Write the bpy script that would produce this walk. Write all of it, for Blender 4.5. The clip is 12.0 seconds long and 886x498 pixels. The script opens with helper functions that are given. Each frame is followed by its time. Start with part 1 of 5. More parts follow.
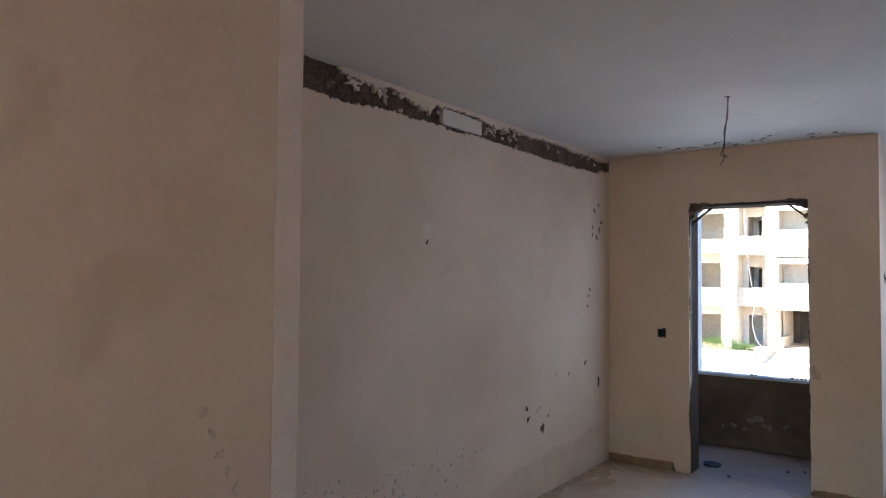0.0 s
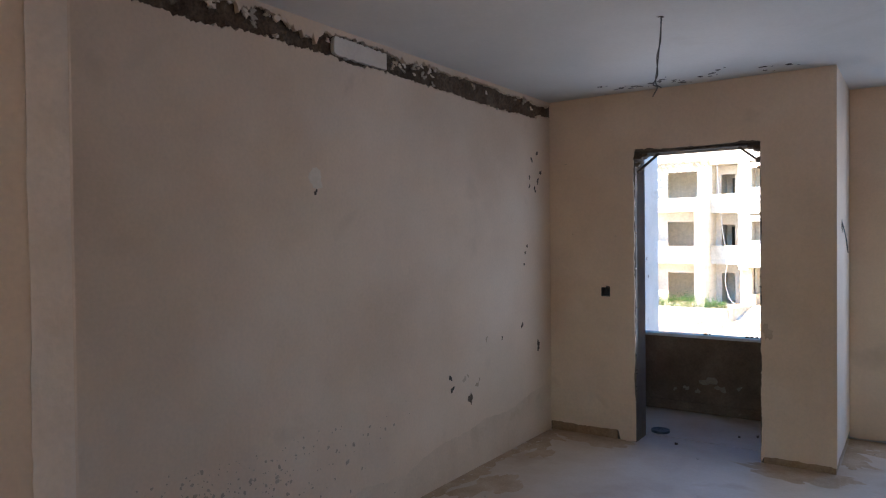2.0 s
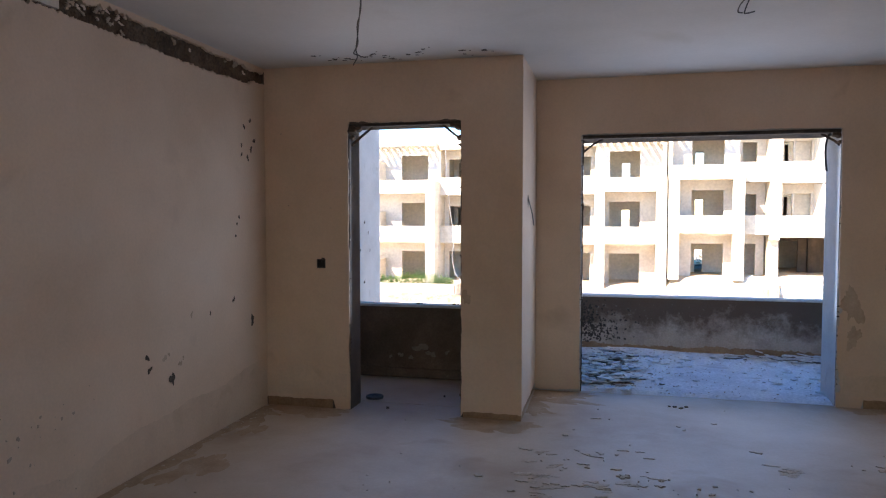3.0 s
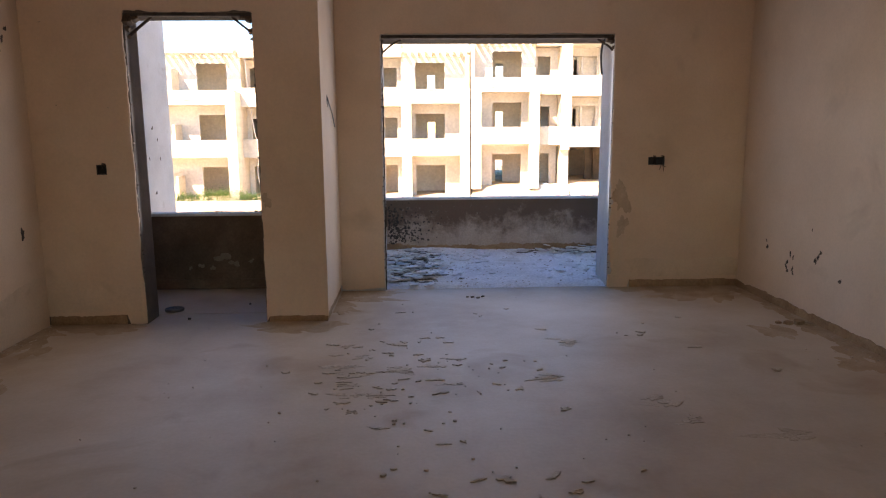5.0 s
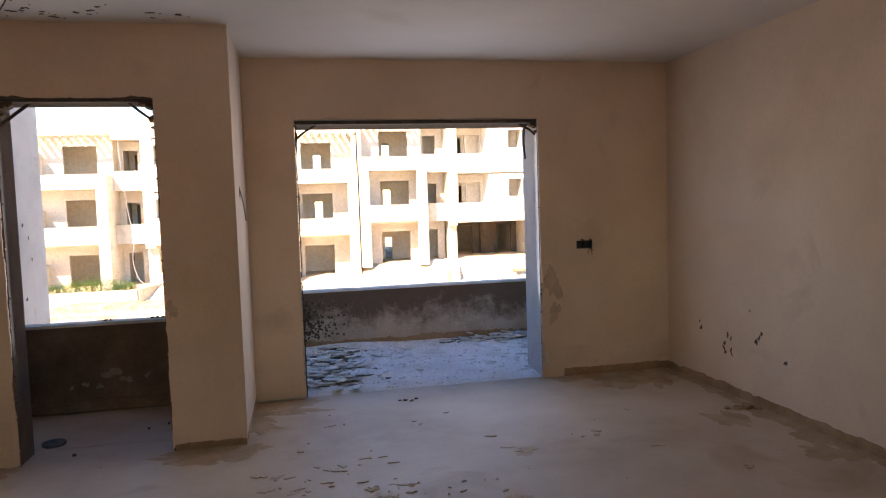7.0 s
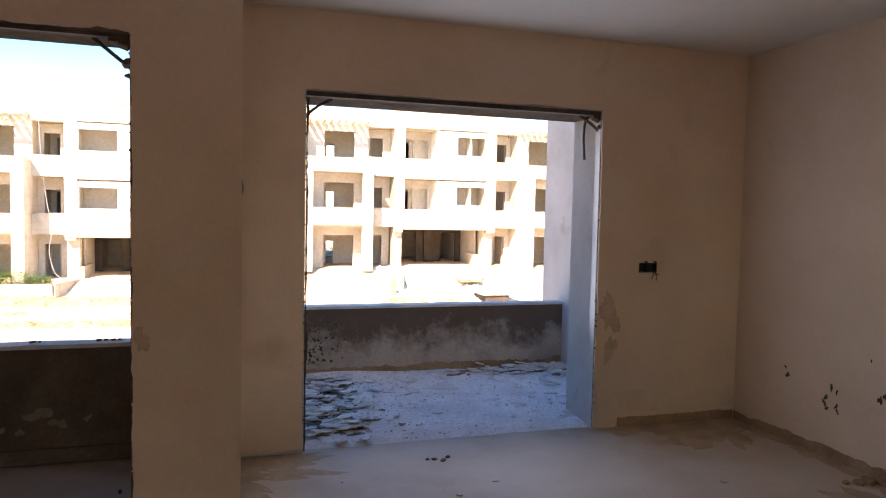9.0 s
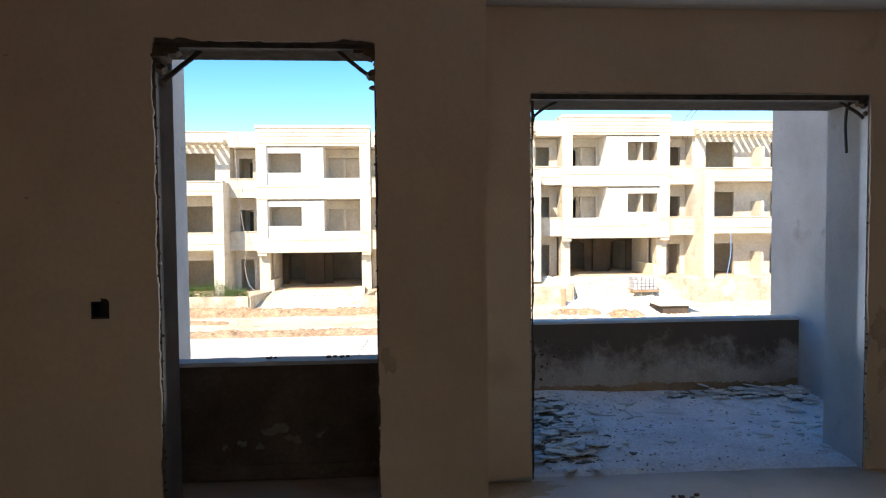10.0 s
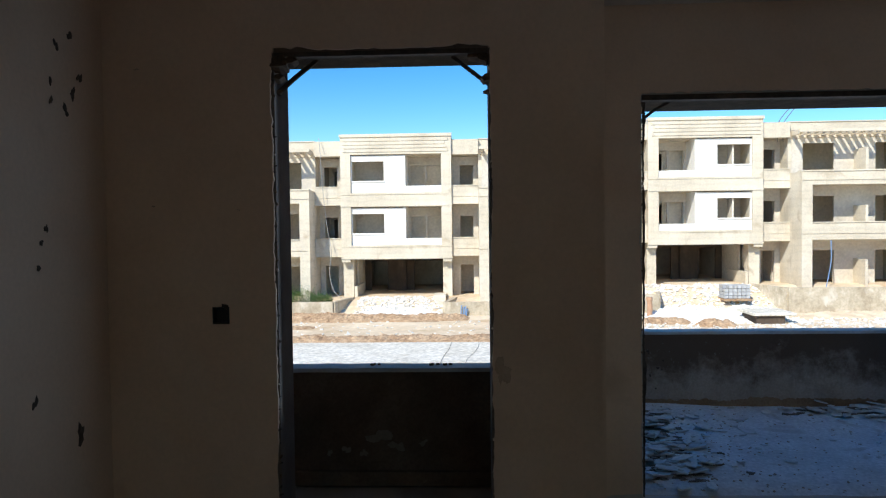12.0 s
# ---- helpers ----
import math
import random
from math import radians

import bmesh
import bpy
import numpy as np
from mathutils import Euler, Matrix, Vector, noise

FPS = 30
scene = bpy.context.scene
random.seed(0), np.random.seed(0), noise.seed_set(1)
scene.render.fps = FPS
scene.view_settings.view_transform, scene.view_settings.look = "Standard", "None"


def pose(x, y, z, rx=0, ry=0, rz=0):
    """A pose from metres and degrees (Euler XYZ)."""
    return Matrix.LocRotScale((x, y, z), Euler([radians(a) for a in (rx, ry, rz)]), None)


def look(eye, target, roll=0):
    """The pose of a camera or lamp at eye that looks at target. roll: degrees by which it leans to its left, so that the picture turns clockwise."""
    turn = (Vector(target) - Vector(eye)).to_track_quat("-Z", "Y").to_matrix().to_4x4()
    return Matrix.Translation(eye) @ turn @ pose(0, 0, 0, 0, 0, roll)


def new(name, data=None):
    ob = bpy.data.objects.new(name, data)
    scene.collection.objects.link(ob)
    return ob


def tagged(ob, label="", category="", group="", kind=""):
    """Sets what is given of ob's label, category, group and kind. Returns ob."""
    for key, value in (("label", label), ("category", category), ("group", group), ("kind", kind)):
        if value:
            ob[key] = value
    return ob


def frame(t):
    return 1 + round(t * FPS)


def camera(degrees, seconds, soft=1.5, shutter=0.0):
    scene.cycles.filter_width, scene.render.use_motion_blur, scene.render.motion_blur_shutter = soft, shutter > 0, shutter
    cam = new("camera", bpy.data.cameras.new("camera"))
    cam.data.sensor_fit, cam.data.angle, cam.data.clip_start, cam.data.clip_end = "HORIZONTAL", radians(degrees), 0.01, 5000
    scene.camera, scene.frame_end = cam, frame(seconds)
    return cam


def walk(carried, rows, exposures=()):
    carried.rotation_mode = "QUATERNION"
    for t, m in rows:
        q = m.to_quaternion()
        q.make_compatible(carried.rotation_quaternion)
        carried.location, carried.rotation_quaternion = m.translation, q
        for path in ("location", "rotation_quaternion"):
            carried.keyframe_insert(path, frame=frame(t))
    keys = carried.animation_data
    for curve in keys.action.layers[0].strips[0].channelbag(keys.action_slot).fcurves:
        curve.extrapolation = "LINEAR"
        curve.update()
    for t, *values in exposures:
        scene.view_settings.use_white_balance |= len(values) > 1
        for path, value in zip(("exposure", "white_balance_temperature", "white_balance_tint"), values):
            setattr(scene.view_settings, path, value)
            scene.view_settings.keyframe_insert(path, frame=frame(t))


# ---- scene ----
cam = camera(65.6, 12.0, soft=1.2)
PATH = [
    (0, (-0.494, 0.211, 1.657), (-1.682, 1.818, 1.728), 0.5),
    (0.5, (-0.565, 0.406, 1.647), (-1.836, 1.935, 1.859), -1.2),
    (1, (-0.623, 0.6, 1.694), (-1.823, 2.198, 1.75), 0.7),
    (1.5, (-0.495, 0.778, 1.591), (-1.693, 2.378, 1.666), -0.0),
    (2, (-0.452, 0.91, 1.6), (-1.594, 2.551, 1.568), -0.6),
    (2.5, (-0.386, 0.946, 1.578), (-1.25, 2.75, 1.558), 1.5),
    (3, (-0.29, 1.045, 1.529), (-0.758, 2.987, 1.436), -0.0),
    (3.5, (-0.24, 0.983, 1.516), (-0.407, 2.966, 1.322), 2.0),
    (3.7, (-0.225, 1.01, 1.495), (-0.305, 2.996, 1.274), 1.6),
    (5.3, (-0.219, 1.023, 1.42), (-0.133, 2.992, 1.075), -0.8),
    (5.5, (-0.203, 1.03, 1.443), (-0.158, 3.007, 1.149), -2.9),
    (6, (-0.288, 1.109, 1.493), (-0.162, 3.101, 1.367), -2.3),
    (6.5, (-0.439, 1.24, 1.51), (-0.23, 3.226, 1.404), -2.6),
    (7, (-0.512, 1.505, 1.531), (-0.107, 3.459, 1.402), -1.9),
    (7.5, (-0.668, 1.827, 1.588), (-0.226, 3.777, 1.623), -1.0),
    (7.7, (-0.731, 1.964, 1.567), (-0.231, 3.9, 1.618), -0.1),
    (9.3, (-1.06, 2.988, 1.516), (-0.46, 4.892, 1.39), 1.3),
    (9.5, (-1.136, 3.057, 1.533), (-0.694, 5.007, 1.465), -0.8),
    (10, (-1.302, 3.216, 1.515), (-1.16, 5.209, 1.432), -0.5),
    (10.5, (-1.411, 3.321, 1.529), (-1.489, 5.319, 1.55), 1.6),
    (11, (-1.426, 3.361, 1.529), (-1.537, 5.358, 1.537), 1.5),
    (11.5, (-1.442, 3.33, 1.529), (-1.557, 5.327, 1.528), -0.3),
    (12, (-1.451, 3.284, 1.515), (-1.536, 5.281, 1.454), -0.7),
]
EXPOSURE = [(0, 2.7, 6350, 11), (1.5, 2.64, 6400, 11), (2.5, 2.35, 6500, 14), (3.5, 2.08, 7700, 22), (5.5, 2.3, 9100, 26), (7.7, 2.14, 9000, 25), (9.4, 1.92, 8300, 25), (9.8, 1.4, 7700, 16), (10.3, 0.9, 7000, 7), (10.8, 0.56, 6600, 4), (12, 0.5, 6350, 5)]
walk(cam, [(t, look(*p)) for t, *p in PATH], EXPOSURE)

# ---- light ----
SUN = Vector((-0.6, -1.0, 1.02)).normalized()
world = bpy.data.worlds.new("world")
scene.world = world
world.use_nodes = True
sky = world.node_tree.nodes.new("ShaderNodeTexSky")
sky.sky_type, sky.sun_disc, sky.dust_density, sky.ozone_density, sky.altitude = "NISHITA", False, 0.15, 2.5, 800
sky.sun_elevation, sky.sun_rotation = math.asin(SUN.z), math.atan2(SUN.x, SUN.y)
bg = world.node_tree.nodes["Background"]
bg.inputs["Strength"].default_value = 0.14
vivid = world.node_tree.nodes.new("ShaderNodeHueSaturation")
vivid.inputs["Hue"].default_value = 0.506
vivid.inputs["Saturation"].default_value = 1.42
world.node_tree.links.new(sky.outputs[0], vivid.inputs["Color"])
world.node_tree.links.new(vivid.outputs[0], bg.inputs["Color"])
sun = new("sun", bpy.data.lights.new("sun", "SUN"))
sun.data.energy, sun.data.angle, sun.data.color = 4.0, radians(0.5), (1.0, 0.95, 0.87)
sun.matrix_world = look(SUN * 60, (0, 0, 0))


def sky_fill_lamp(name, x0, x1, y, z0, z1, watts):
    """An area lamp set in an opening of the front wall, added to boost the skylight."""
    lamp = new(name, bpy.data.lights.new(name, "AREA"))
    lamp.data.shape, lamp.data.size, lamp.data.size_y = "RECTANGLE", x1 - x0, z1 - z0
    lamp.data.energy, lamp.data.color = watts, (0.5, 0.68, 1.0)
    c = Vector(((x0 + x1) / 2, y, (z0 + z1) / 2))
    lamp.matrix_world = look(c, c - Vector((0, 1, 0)))


sky_fill_lamp("skylight_fill_doorway", -2.25, -1.39, 6.17, 0.74, 2.2, 2.1)
sky_fill_lamp("skylight_fill_opening", -0.5, 1.47, 7.18, 0.72, 2.17, 4.6)


# ---- materials ----
def surface(name, cols, scale=1.2, grain=40.0, rough=0.9, bump=0.25, fine=0.12, spots=None, bands=0.0, spread=0.0, metal=0.0, step=0.004, coat=None, streaks=None):
    """Two-scale noise colour with bump. cols: dark, middle, light. spots: colour, scale and cover of stains. bands:
    formwork lines. coat: colour, height and depth of a darker tone laid over the upper part with an uneven edge.
    streaks: colour and cover of rain streaks.
    """
    m = bpy.data.materials.new(name)
    m.use_nodes = True
    nt = m.node_tree
    n, link = nt.nodes, nt.links.new
    b = n["Principled BSDF"]
    co = n.new("ShaderNodeTexCoord")
    big = n.new("ShaderNodeTexNoise")
    big.inputs["Scale"].default_value, big.inputs["Detail"].default_value, big.inputs["Roughness"].default_value = scale, 6, 0.6
    link(co.outputs["Object"], big.inputs["Vector"])
    ramp = n.new("ShaderNodeValToRGB")
    e = ramp.color_ramp.elements
    e[0].position, e[0].color = 0.3, (*cols[0], 1)
    e[1].position, e[1].color = 0.72, (*cols[2], 1)
    mid = e.new(0.5)
    mid.color = (*cols[1], 1)
    link(big.outputs["Fac"], ramp.inputs["Fac"])
    out = ramp.outputs["Color"]
    small = n.new("ShaderNodeTexNoise")
    small.inputs["Scale"].default_value, small.inputs["Detail"].default_value = grain, 5
    link(co.outputs["Object"], small.inputs["Vector"])

    def mix(kind, fac, x, y):
        k = n.new("ShaderNodeMix")
        k.data_type, k.blend_type = "RGBA", kind
        for slot, val in ((0, fac), (6, x), (7, y)):
            if isinstance(val, bpy.types.NodeSocket):
                link(val, k.inputs[slot])
            elif slot:
                k.inputs[slot].default_value = (*val, 1)
            else:
                k.inputs[slot].default_value = val
        return k.outputs[2]

    def remap(sock, a0, a1, b0, b1):
        r = n.new("ShaderNodeMapRange")
        for k, val in zip(("From Min", "From Max", "To Min", "To Max"), (a0, a1, b0, b1)):
            r.inputs[k].default_value = val
        link(sock, r.inputs["Value"])
        return r.outputs["Result"]

    grey = n.new("ShaderNodeCombineColor")
    f = remap(small.outputs["Fac"], 0.3, 0.7, 1 - fine, 1 + fine)
    for k in range(3):
        link(f, grey.inputs[k])
    out = mix("MULTIPLY", 1.0, out, grey.outputs[0])
    if spots:
        col, sc, cover = spots
        sp = n.new("ShaderNodeTexNoise")
        sp.inputs["Scale"].default_value, sp.inputs["Detail"].default_value, sp.inputs["Distortion"].default_value = sc, 8, 0.6
        link(co.outputs["Object"], sp.inputs["Vector"])
        out = mix("MIX", remap(sp.outputs["Fac"], 1 - cover, 1 - cover + 0.12, 0, 0.75), out, col)
    if bands:
        w = n.new("ShaderNodeTexWave")
        w.bands_direction = "Z"
        w.inputs["Scale"].default_value, w.inputs["Distortion"].default_value, w.inputs["Detail"].default_value = 0.75, 4.0, 4
        link(co.outputs["Object"], w.inputs["Vector"])
        g2 = n.new("ShaderNodeCombineColor")
        f2 = remap(w.outputs["Fac"], 0, 0.35, 1 - bands, 1)
        for k in range(3):
            link(f2, g2.inputs[k])
        out = mix("MULTIPLY", 1.0, out, g2.outputs[0])
    if streaks:
        col, cover = streaks
        mp = n.new("ShaderNodeMapping")
        mp.inputs["Scale"].default_value = (2.6, 2.6, 0.35)
        link(co.outputs["Object"], mp.inputs["Vector"])
        st = n.new("ShaderNodeTexNoise")
        st.inputs["Scale"].default_value, st.inputs["Detail"].default_value, st.inputs["Roughness"].default_value = 1.0, 9, 0.7
        link(mp.outputs[0], st.inputs["Vector"])
        out = mix("MIX", remap(st.outputs["Fac"], 1 - cover, 1.2 - cover, 0, 0.7), out, col)
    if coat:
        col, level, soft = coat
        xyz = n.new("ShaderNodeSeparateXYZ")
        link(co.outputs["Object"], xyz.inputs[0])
        edge_noise = n.new("ShaderNodeTexNoise")
        edge_noise.inputs["Scale"].default_value, edge_noise.inputs["Detail"].default_value, edge_noise.inputs["Roughness"].default_value = 4.5, 10, 0.72
        link(co.outputs["Object"], edge_noise.inputs["Vector"])
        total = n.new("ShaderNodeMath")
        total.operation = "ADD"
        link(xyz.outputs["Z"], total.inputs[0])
        link(remap(edge_noise.outputs["Fac"], 0.25, 0.75, -0.24, 0.24), total.inputs[1])
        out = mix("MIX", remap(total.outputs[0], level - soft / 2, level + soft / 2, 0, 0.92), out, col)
    if spread:
        info = n.new("ShaderNodeObjectInfo")
        g3 = n.new("ShaderNodeCombineColor")
        f3 = remap(info.outputs["Random"], 0, 1, 1 - spread, 1 + spread)
        for k in range(3):
            link(f3, g3.inputs[k])
        out = mix("MULTIPLY", 1.0, out, g3.outputs[0])
    link(out, b.inputs["Base Color"])
    b.inputs["Roughness"].default_value, b.inputs["Metallic"].default_value = rough, metal
    if bump:
        bp = n.new("ShaderNodeBump")
        bp.inputs["Strength"].default_value, bp.inputs["Distance"].default_value = bump, step
        h = n.new("ShaderNodeMath")
        h.operation = "ADD"
        link(small.outputs["Fac"], h.inputs[0])
        link(big.outputs["Fac"], h.inputs[1])
        link(h.outputs[0], bp.inputs["Height"])
        link(bp.outputs["Normal"], b.inputs["Normal"])
    return m


PLASTER = surface("old_plaster", ((0.635, 0.47, 0.335), (0.72, 0.553, 0.41), (0.785, 0.623, 0.48)), 0.9, 60, 0.85, 0.16, 0.035, ((0.6, 0.45, 0.325), 2.3, 0.36))
CEILING = surface("ceiling_paint", ((0.61, 0.555, 0.48), (0.67, 0.61, 0.54), (0.72, 0.67, 0.605)), 0.7, 50, 0.85, 0.12, 0.025, ((0.58, 0.51, 0.42), 1.1, 0.37))
SCREED = surface("dusty_screed", ((0.38, 0.265, 0.175), (0.5, 0.385, 0.285), (0.6, 0.49, 0.385)), 0.9, 45, 0.6, 0.2, 0.035, ((0.36, 0.24, 0.15), 1.6, 0.42))
CONCRETE = surface("raw_concrete", ((0.065, 0.037, 0.02), (0.12, 0.074, 0.042), (0.19, 0.13, 0.083)), 7, 70, 0.95, 0.9, 0.35, ((0.37, 0.28, 0.2), 13, 0.35))
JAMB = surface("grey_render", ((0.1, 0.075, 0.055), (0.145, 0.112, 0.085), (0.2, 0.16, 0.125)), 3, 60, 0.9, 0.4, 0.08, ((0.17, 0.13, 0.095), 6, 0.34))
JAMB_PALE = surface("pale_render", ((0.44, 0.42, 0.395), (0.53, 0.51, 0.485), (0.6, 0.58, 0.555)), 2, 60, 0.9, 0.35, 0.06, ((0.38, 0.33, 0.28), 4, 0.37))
PARAPET = surface("dark_brown_render", ((0.1, 0.064, 0.04), (0.16, 0.106, 0.07), (0.23, 0.16, 0.108)), 2.4, 55, 0.95, 0.4, 0.15, ((0.36, 0.285, 0.215), 9, 0.3))
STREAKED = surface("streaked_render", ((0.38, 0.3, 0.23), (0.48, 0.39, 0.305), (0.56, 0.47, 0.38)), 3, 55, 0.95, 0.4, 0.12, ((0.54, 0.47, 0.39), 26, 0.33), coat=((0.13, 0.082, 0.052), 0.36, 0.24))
# Dark tone for the shade gaps painted under the tiles.
GAP_SHADE = surface("dark_gap_shade", ((0.13, 0.1, 0.075), (0.2, 0.16, 0.125), (0.29, 0.24, 0.195)), 12, 70, 1.0, 0.6, 0.2)
# Soot marks and dark broken edges; also darkens the lintel undersides as painted shade.
SOOT_AND_SHADE = surface("soot", ((0.045, 0.034, 0.025), (0.07, 0.053, 0.04), (0.11, 0.085, 0.064)), 14, 70, 1.0, 0.6, 0.2)
SPLASH = surface("thin_cement_splash", ((0.2, 0.165, 0.13), (0.26, 0.215, 0.17), (0.31, 0.265, 0.215)), 14, 70, 0.95, 0.3, 0.1)
PATCH = surface("dull_filler", ((0.7, 0.565, 0.45), (0.74, 0.61, 0.5), (0.77, 0.645, 0.535)), 6, 60, 0.9, 0.3, 0.04)
FAINT = surface("faint_scuff", ((0.54, 0.42, 0.315), (0.59, 0.46, 0.35), (0.63, 0.5, 0.39)), 20, 90, 1.0, 0.2, 0.05)
SILL = surface("sill_render", ((0.5, 0.49, 0.47), (0.58, 0.57, 0.55), (0.66, 0.65, 0.62)), 3, 50, 0.9, 0.3, 0.08)
MORTAR = surface("brown_mortar", ((0.25, 0.145, 0.075), (0.35, 0.22, 0.125), (0.44, 0.3, 0.18)), 5, 60, 0.95, 0.5, 0.15, ((0.2, 0.12, 0.07), 9, 0.36))
# Dirt brown that also carries the warm shade at the wall feet.
FOOT_DIRT_SHADE = surface("brown_dirt_and_shade", ((0.34, 0.225, 0.135), (0.42, 0.295, 0.19), (0.49, 0.365, 0.255)), 5, 80, 0.95, 0.4, 0.1, ((0.33, 0.21, 0.12), 6, 0.42))
MUD = surface("dry_mud", ((0.42, 0.325, 0.235), (0.49, 0.39, 0.295), (0.55, 0.45, 0.35)), 8, 80, 0.95, 0.5, 0.15)
TIDE = surface("stained_plaster", ((0.595, 0.445, 0.32), (0.675, 0.52, 0.385), (0.73, 0.58, 0.44)), 2.2, 60, 0.88, 0.2, 0.05, ((0.57, 0.42, 0.29), 4.0, 0.42))
STAIN = surface("damp_plaster", ((0.44, 0.315, 0.215), (0.52, 0.385, 0.275), (0.6, 0.46, 0.34)), 9, 60, 0.9, 0.2, 0.06)
FILLER = surface("white_filler", ((0.7, 0.6, 0.495), (0.75, 0.65, 0.545), (0.79, 0.7, 0.6)), 6, 60, 0.9, 0.3, 0.04)
HOLE = surface("dark_gouge", ((0.05, 0.036, 0.026), (0.085, 0.062, 0.046), (0.13, 0.098, 0.073)), 20, 90, 1.0, 0.6, 0.2)
SOOT = surface("faint_grime", ((0.37, 0.3, 0.23), (0.43, 0.35, 0.275), (0.5, 0.41, 0.325)), 20, 90, 1.0, 0.3, 0.1)
SHARD = surface("broken_tile", ((0.6, 0.565, 0.52), (0.72, 0.69, 0.65), (0.8, 0.775, 0.74)), 6, 60, 0.85, 0.4, 0.1, spread=0.18)
DUST = surface("pale_dust", ((0.64, 0.61, 0.575), (0.77, 0.745, 0.72), (0.84, 0.82, 0.8)), 3.2, 45, 0.95, 0.7, 0.16, ((0.45, 0.375, 0.3), 3.2, 0.41))
BLACK = surface("black_plastic", ((0.012, 0.012, 0.012), (0.018, 0.017, 0.017), (0.025, 0.024, 0.024)), 9, 60, 0.5, 0.1, 0.1)
STEEL = surface("rusty_steel", ((0.04, 0.025, 0.018), (0.07, 0.045, 0.03), (0.1, 0.065, 0.045)), 20, 90, 0.75, 0.4, 0.2, metal=0.3)
WIRE = surface("grey_wire", ((0.09, 0.08, 0.07), (0.12, 0.105, 0.09), (0.15, 0.13, 0.115)), 20, 90, 0.6, 0.1, 0.1)
TIN = surface("dull_tin", ((0.06, 0.058, 0.056), (0.1, 0.097, 0.094), (0.15, 0.145, 0.14)), 12, 80, 0.5, 0.3, 0.1, metal=0.6)
FACADE = surface("board_marked_concrete", ((0.53, 0.455, 0.345), (0.64, 0.56, 0.435), (0.71, 0.64, 0.52)), 0.5, 12, 0.95, 0.4, 0.07, ((0.42, 0.33, 0.225), 0.9, 0.4), bands=0.05, step=0.02, streaks=((0.46, 0.38, 0.275), 0.45))
FACADE_WHITE = surface("white_facade_render", ((0.74, 0.7, 0.63), (0.8, 0.77, 0.71), (0.84, 0.82, 0.77)), 0.6, 8, 0.9, 0.25, 0.05, ((0.62, 0.56, 0.47), 0.9, 0.35), streaks=((0.66, 0.6, 0.51), 0.42))
# Albedo lowered to put the garage interior's shade into the colour.
DARKWALL = surface("darkened_block_wall", ((0.05, 0.035, 0.024), (0.085, 0.06, 0.042), (0.12, 0.088, 0.062)), 0.8, 7, 0.95, 0.3, 0.1, streaks=((0.035, 0.026, 0.02), 0.5))
INNER = surface("unpainted_inner_wall", ((0.66, 0.57, 0.44), (0.74, 0.655, 0.53), (0.8, 0.72, 0.6)), 0.8, 7, 0.95, 0.3, 0.1)
BLOCKWALL = surface("beige_block_wall", ((0.52, 0.45, 0.36), (0.6, 0.53, 0.435), (0.66, 0.6, 0.51)), 0.8, 7, 0.95, 0.3, 0.1, ((0.32, 0.26, 0.19), 0.9, 0.34))
EARTH = surface("pale_earth", ((0.56, 0.42, 0.27), (0.68, 0.54, 0.375), (0.78, 0.66, 0.5)), 0.35, 3, 1.0, 0.5, 0.12, ((0.5, 0.34, 0.19), 0.5, 0.4), step=0.05)
SOIL = surface("red_soil", ((0.3, 0.18, 0.1), (0.42, 0.275, 0.16), (0.52, 0.37, 0.235)), 2.2, 9, 1.0, 0.8, 0.3, step=0.05)
ROAD = surface("grey_road_concrete", ((0.56, 0.51, 0.42), (0.68, 0.63, 0.535), (0.76, 0.71, 0.62)), 0.9, 7, 0.95, 0.4, 0.25, ((0.5, 0.43, 0.32), 2.2, 0.4), step=0.02)
DEBRIS = surface("white_debris", ((0.68, 0.63, 0.55), (0.77, 0.73, 0.66), (0.83, 0.8, 0.74)), 0.8, 6, 0.95, 0.4, 0.1, spread=0.15)
LEAF = surface("weed_leaf", ((0.05, 0.11, 0.02), (0.085, 0.17, 0.03), (0.13, 0.23, 0.05)), 3, 30, 0.6, 0.1, 0.2)
BLUE = surface("blue_plastic", ((0.15, 0.24, 0.4), (0.19, 0.29, 0.46), (0.24, 0.34, 0.5)), 4, 30, 0.5, 0.1, 0.08)
ORANGE = surface("orange_plastic", ((0.42, 0.24, 0.14), (0.48, 0.28, 0.17), (0.54, 0.33, 0.2)), 4, 30, 0.5, 0.1, 0.08)
HOSE = surface("pale_hose", ((0.27, 0.26, 0.25), (0.33, 0.32, 0.31), (0.39, 0.38, 0.36)), 4, 30, 0.6, 0.1, 0.08)
WEATHERED = surface("weathered_garden_wall", ((0.36, 0.29, 0.2), (0.5, 0.42, 0.305), (0.62, 0.54, 0.42)), 1.6, 9, 0.95, 0.5, 0.12, ((0.68, 0.62, 0.52), 1.7, 0.42), step=0.02, streaks=((0.3, 0.235, 0.155), 0.46))
GREYBLOCK = surface("grey_blocks", ((0.34, 0.33, 0.32), (0.42, 0.41, 0.4), (0.5, 0.49, 0.48)), 2, 12, 0.95, 0.4, 0.1, spread=0.12)


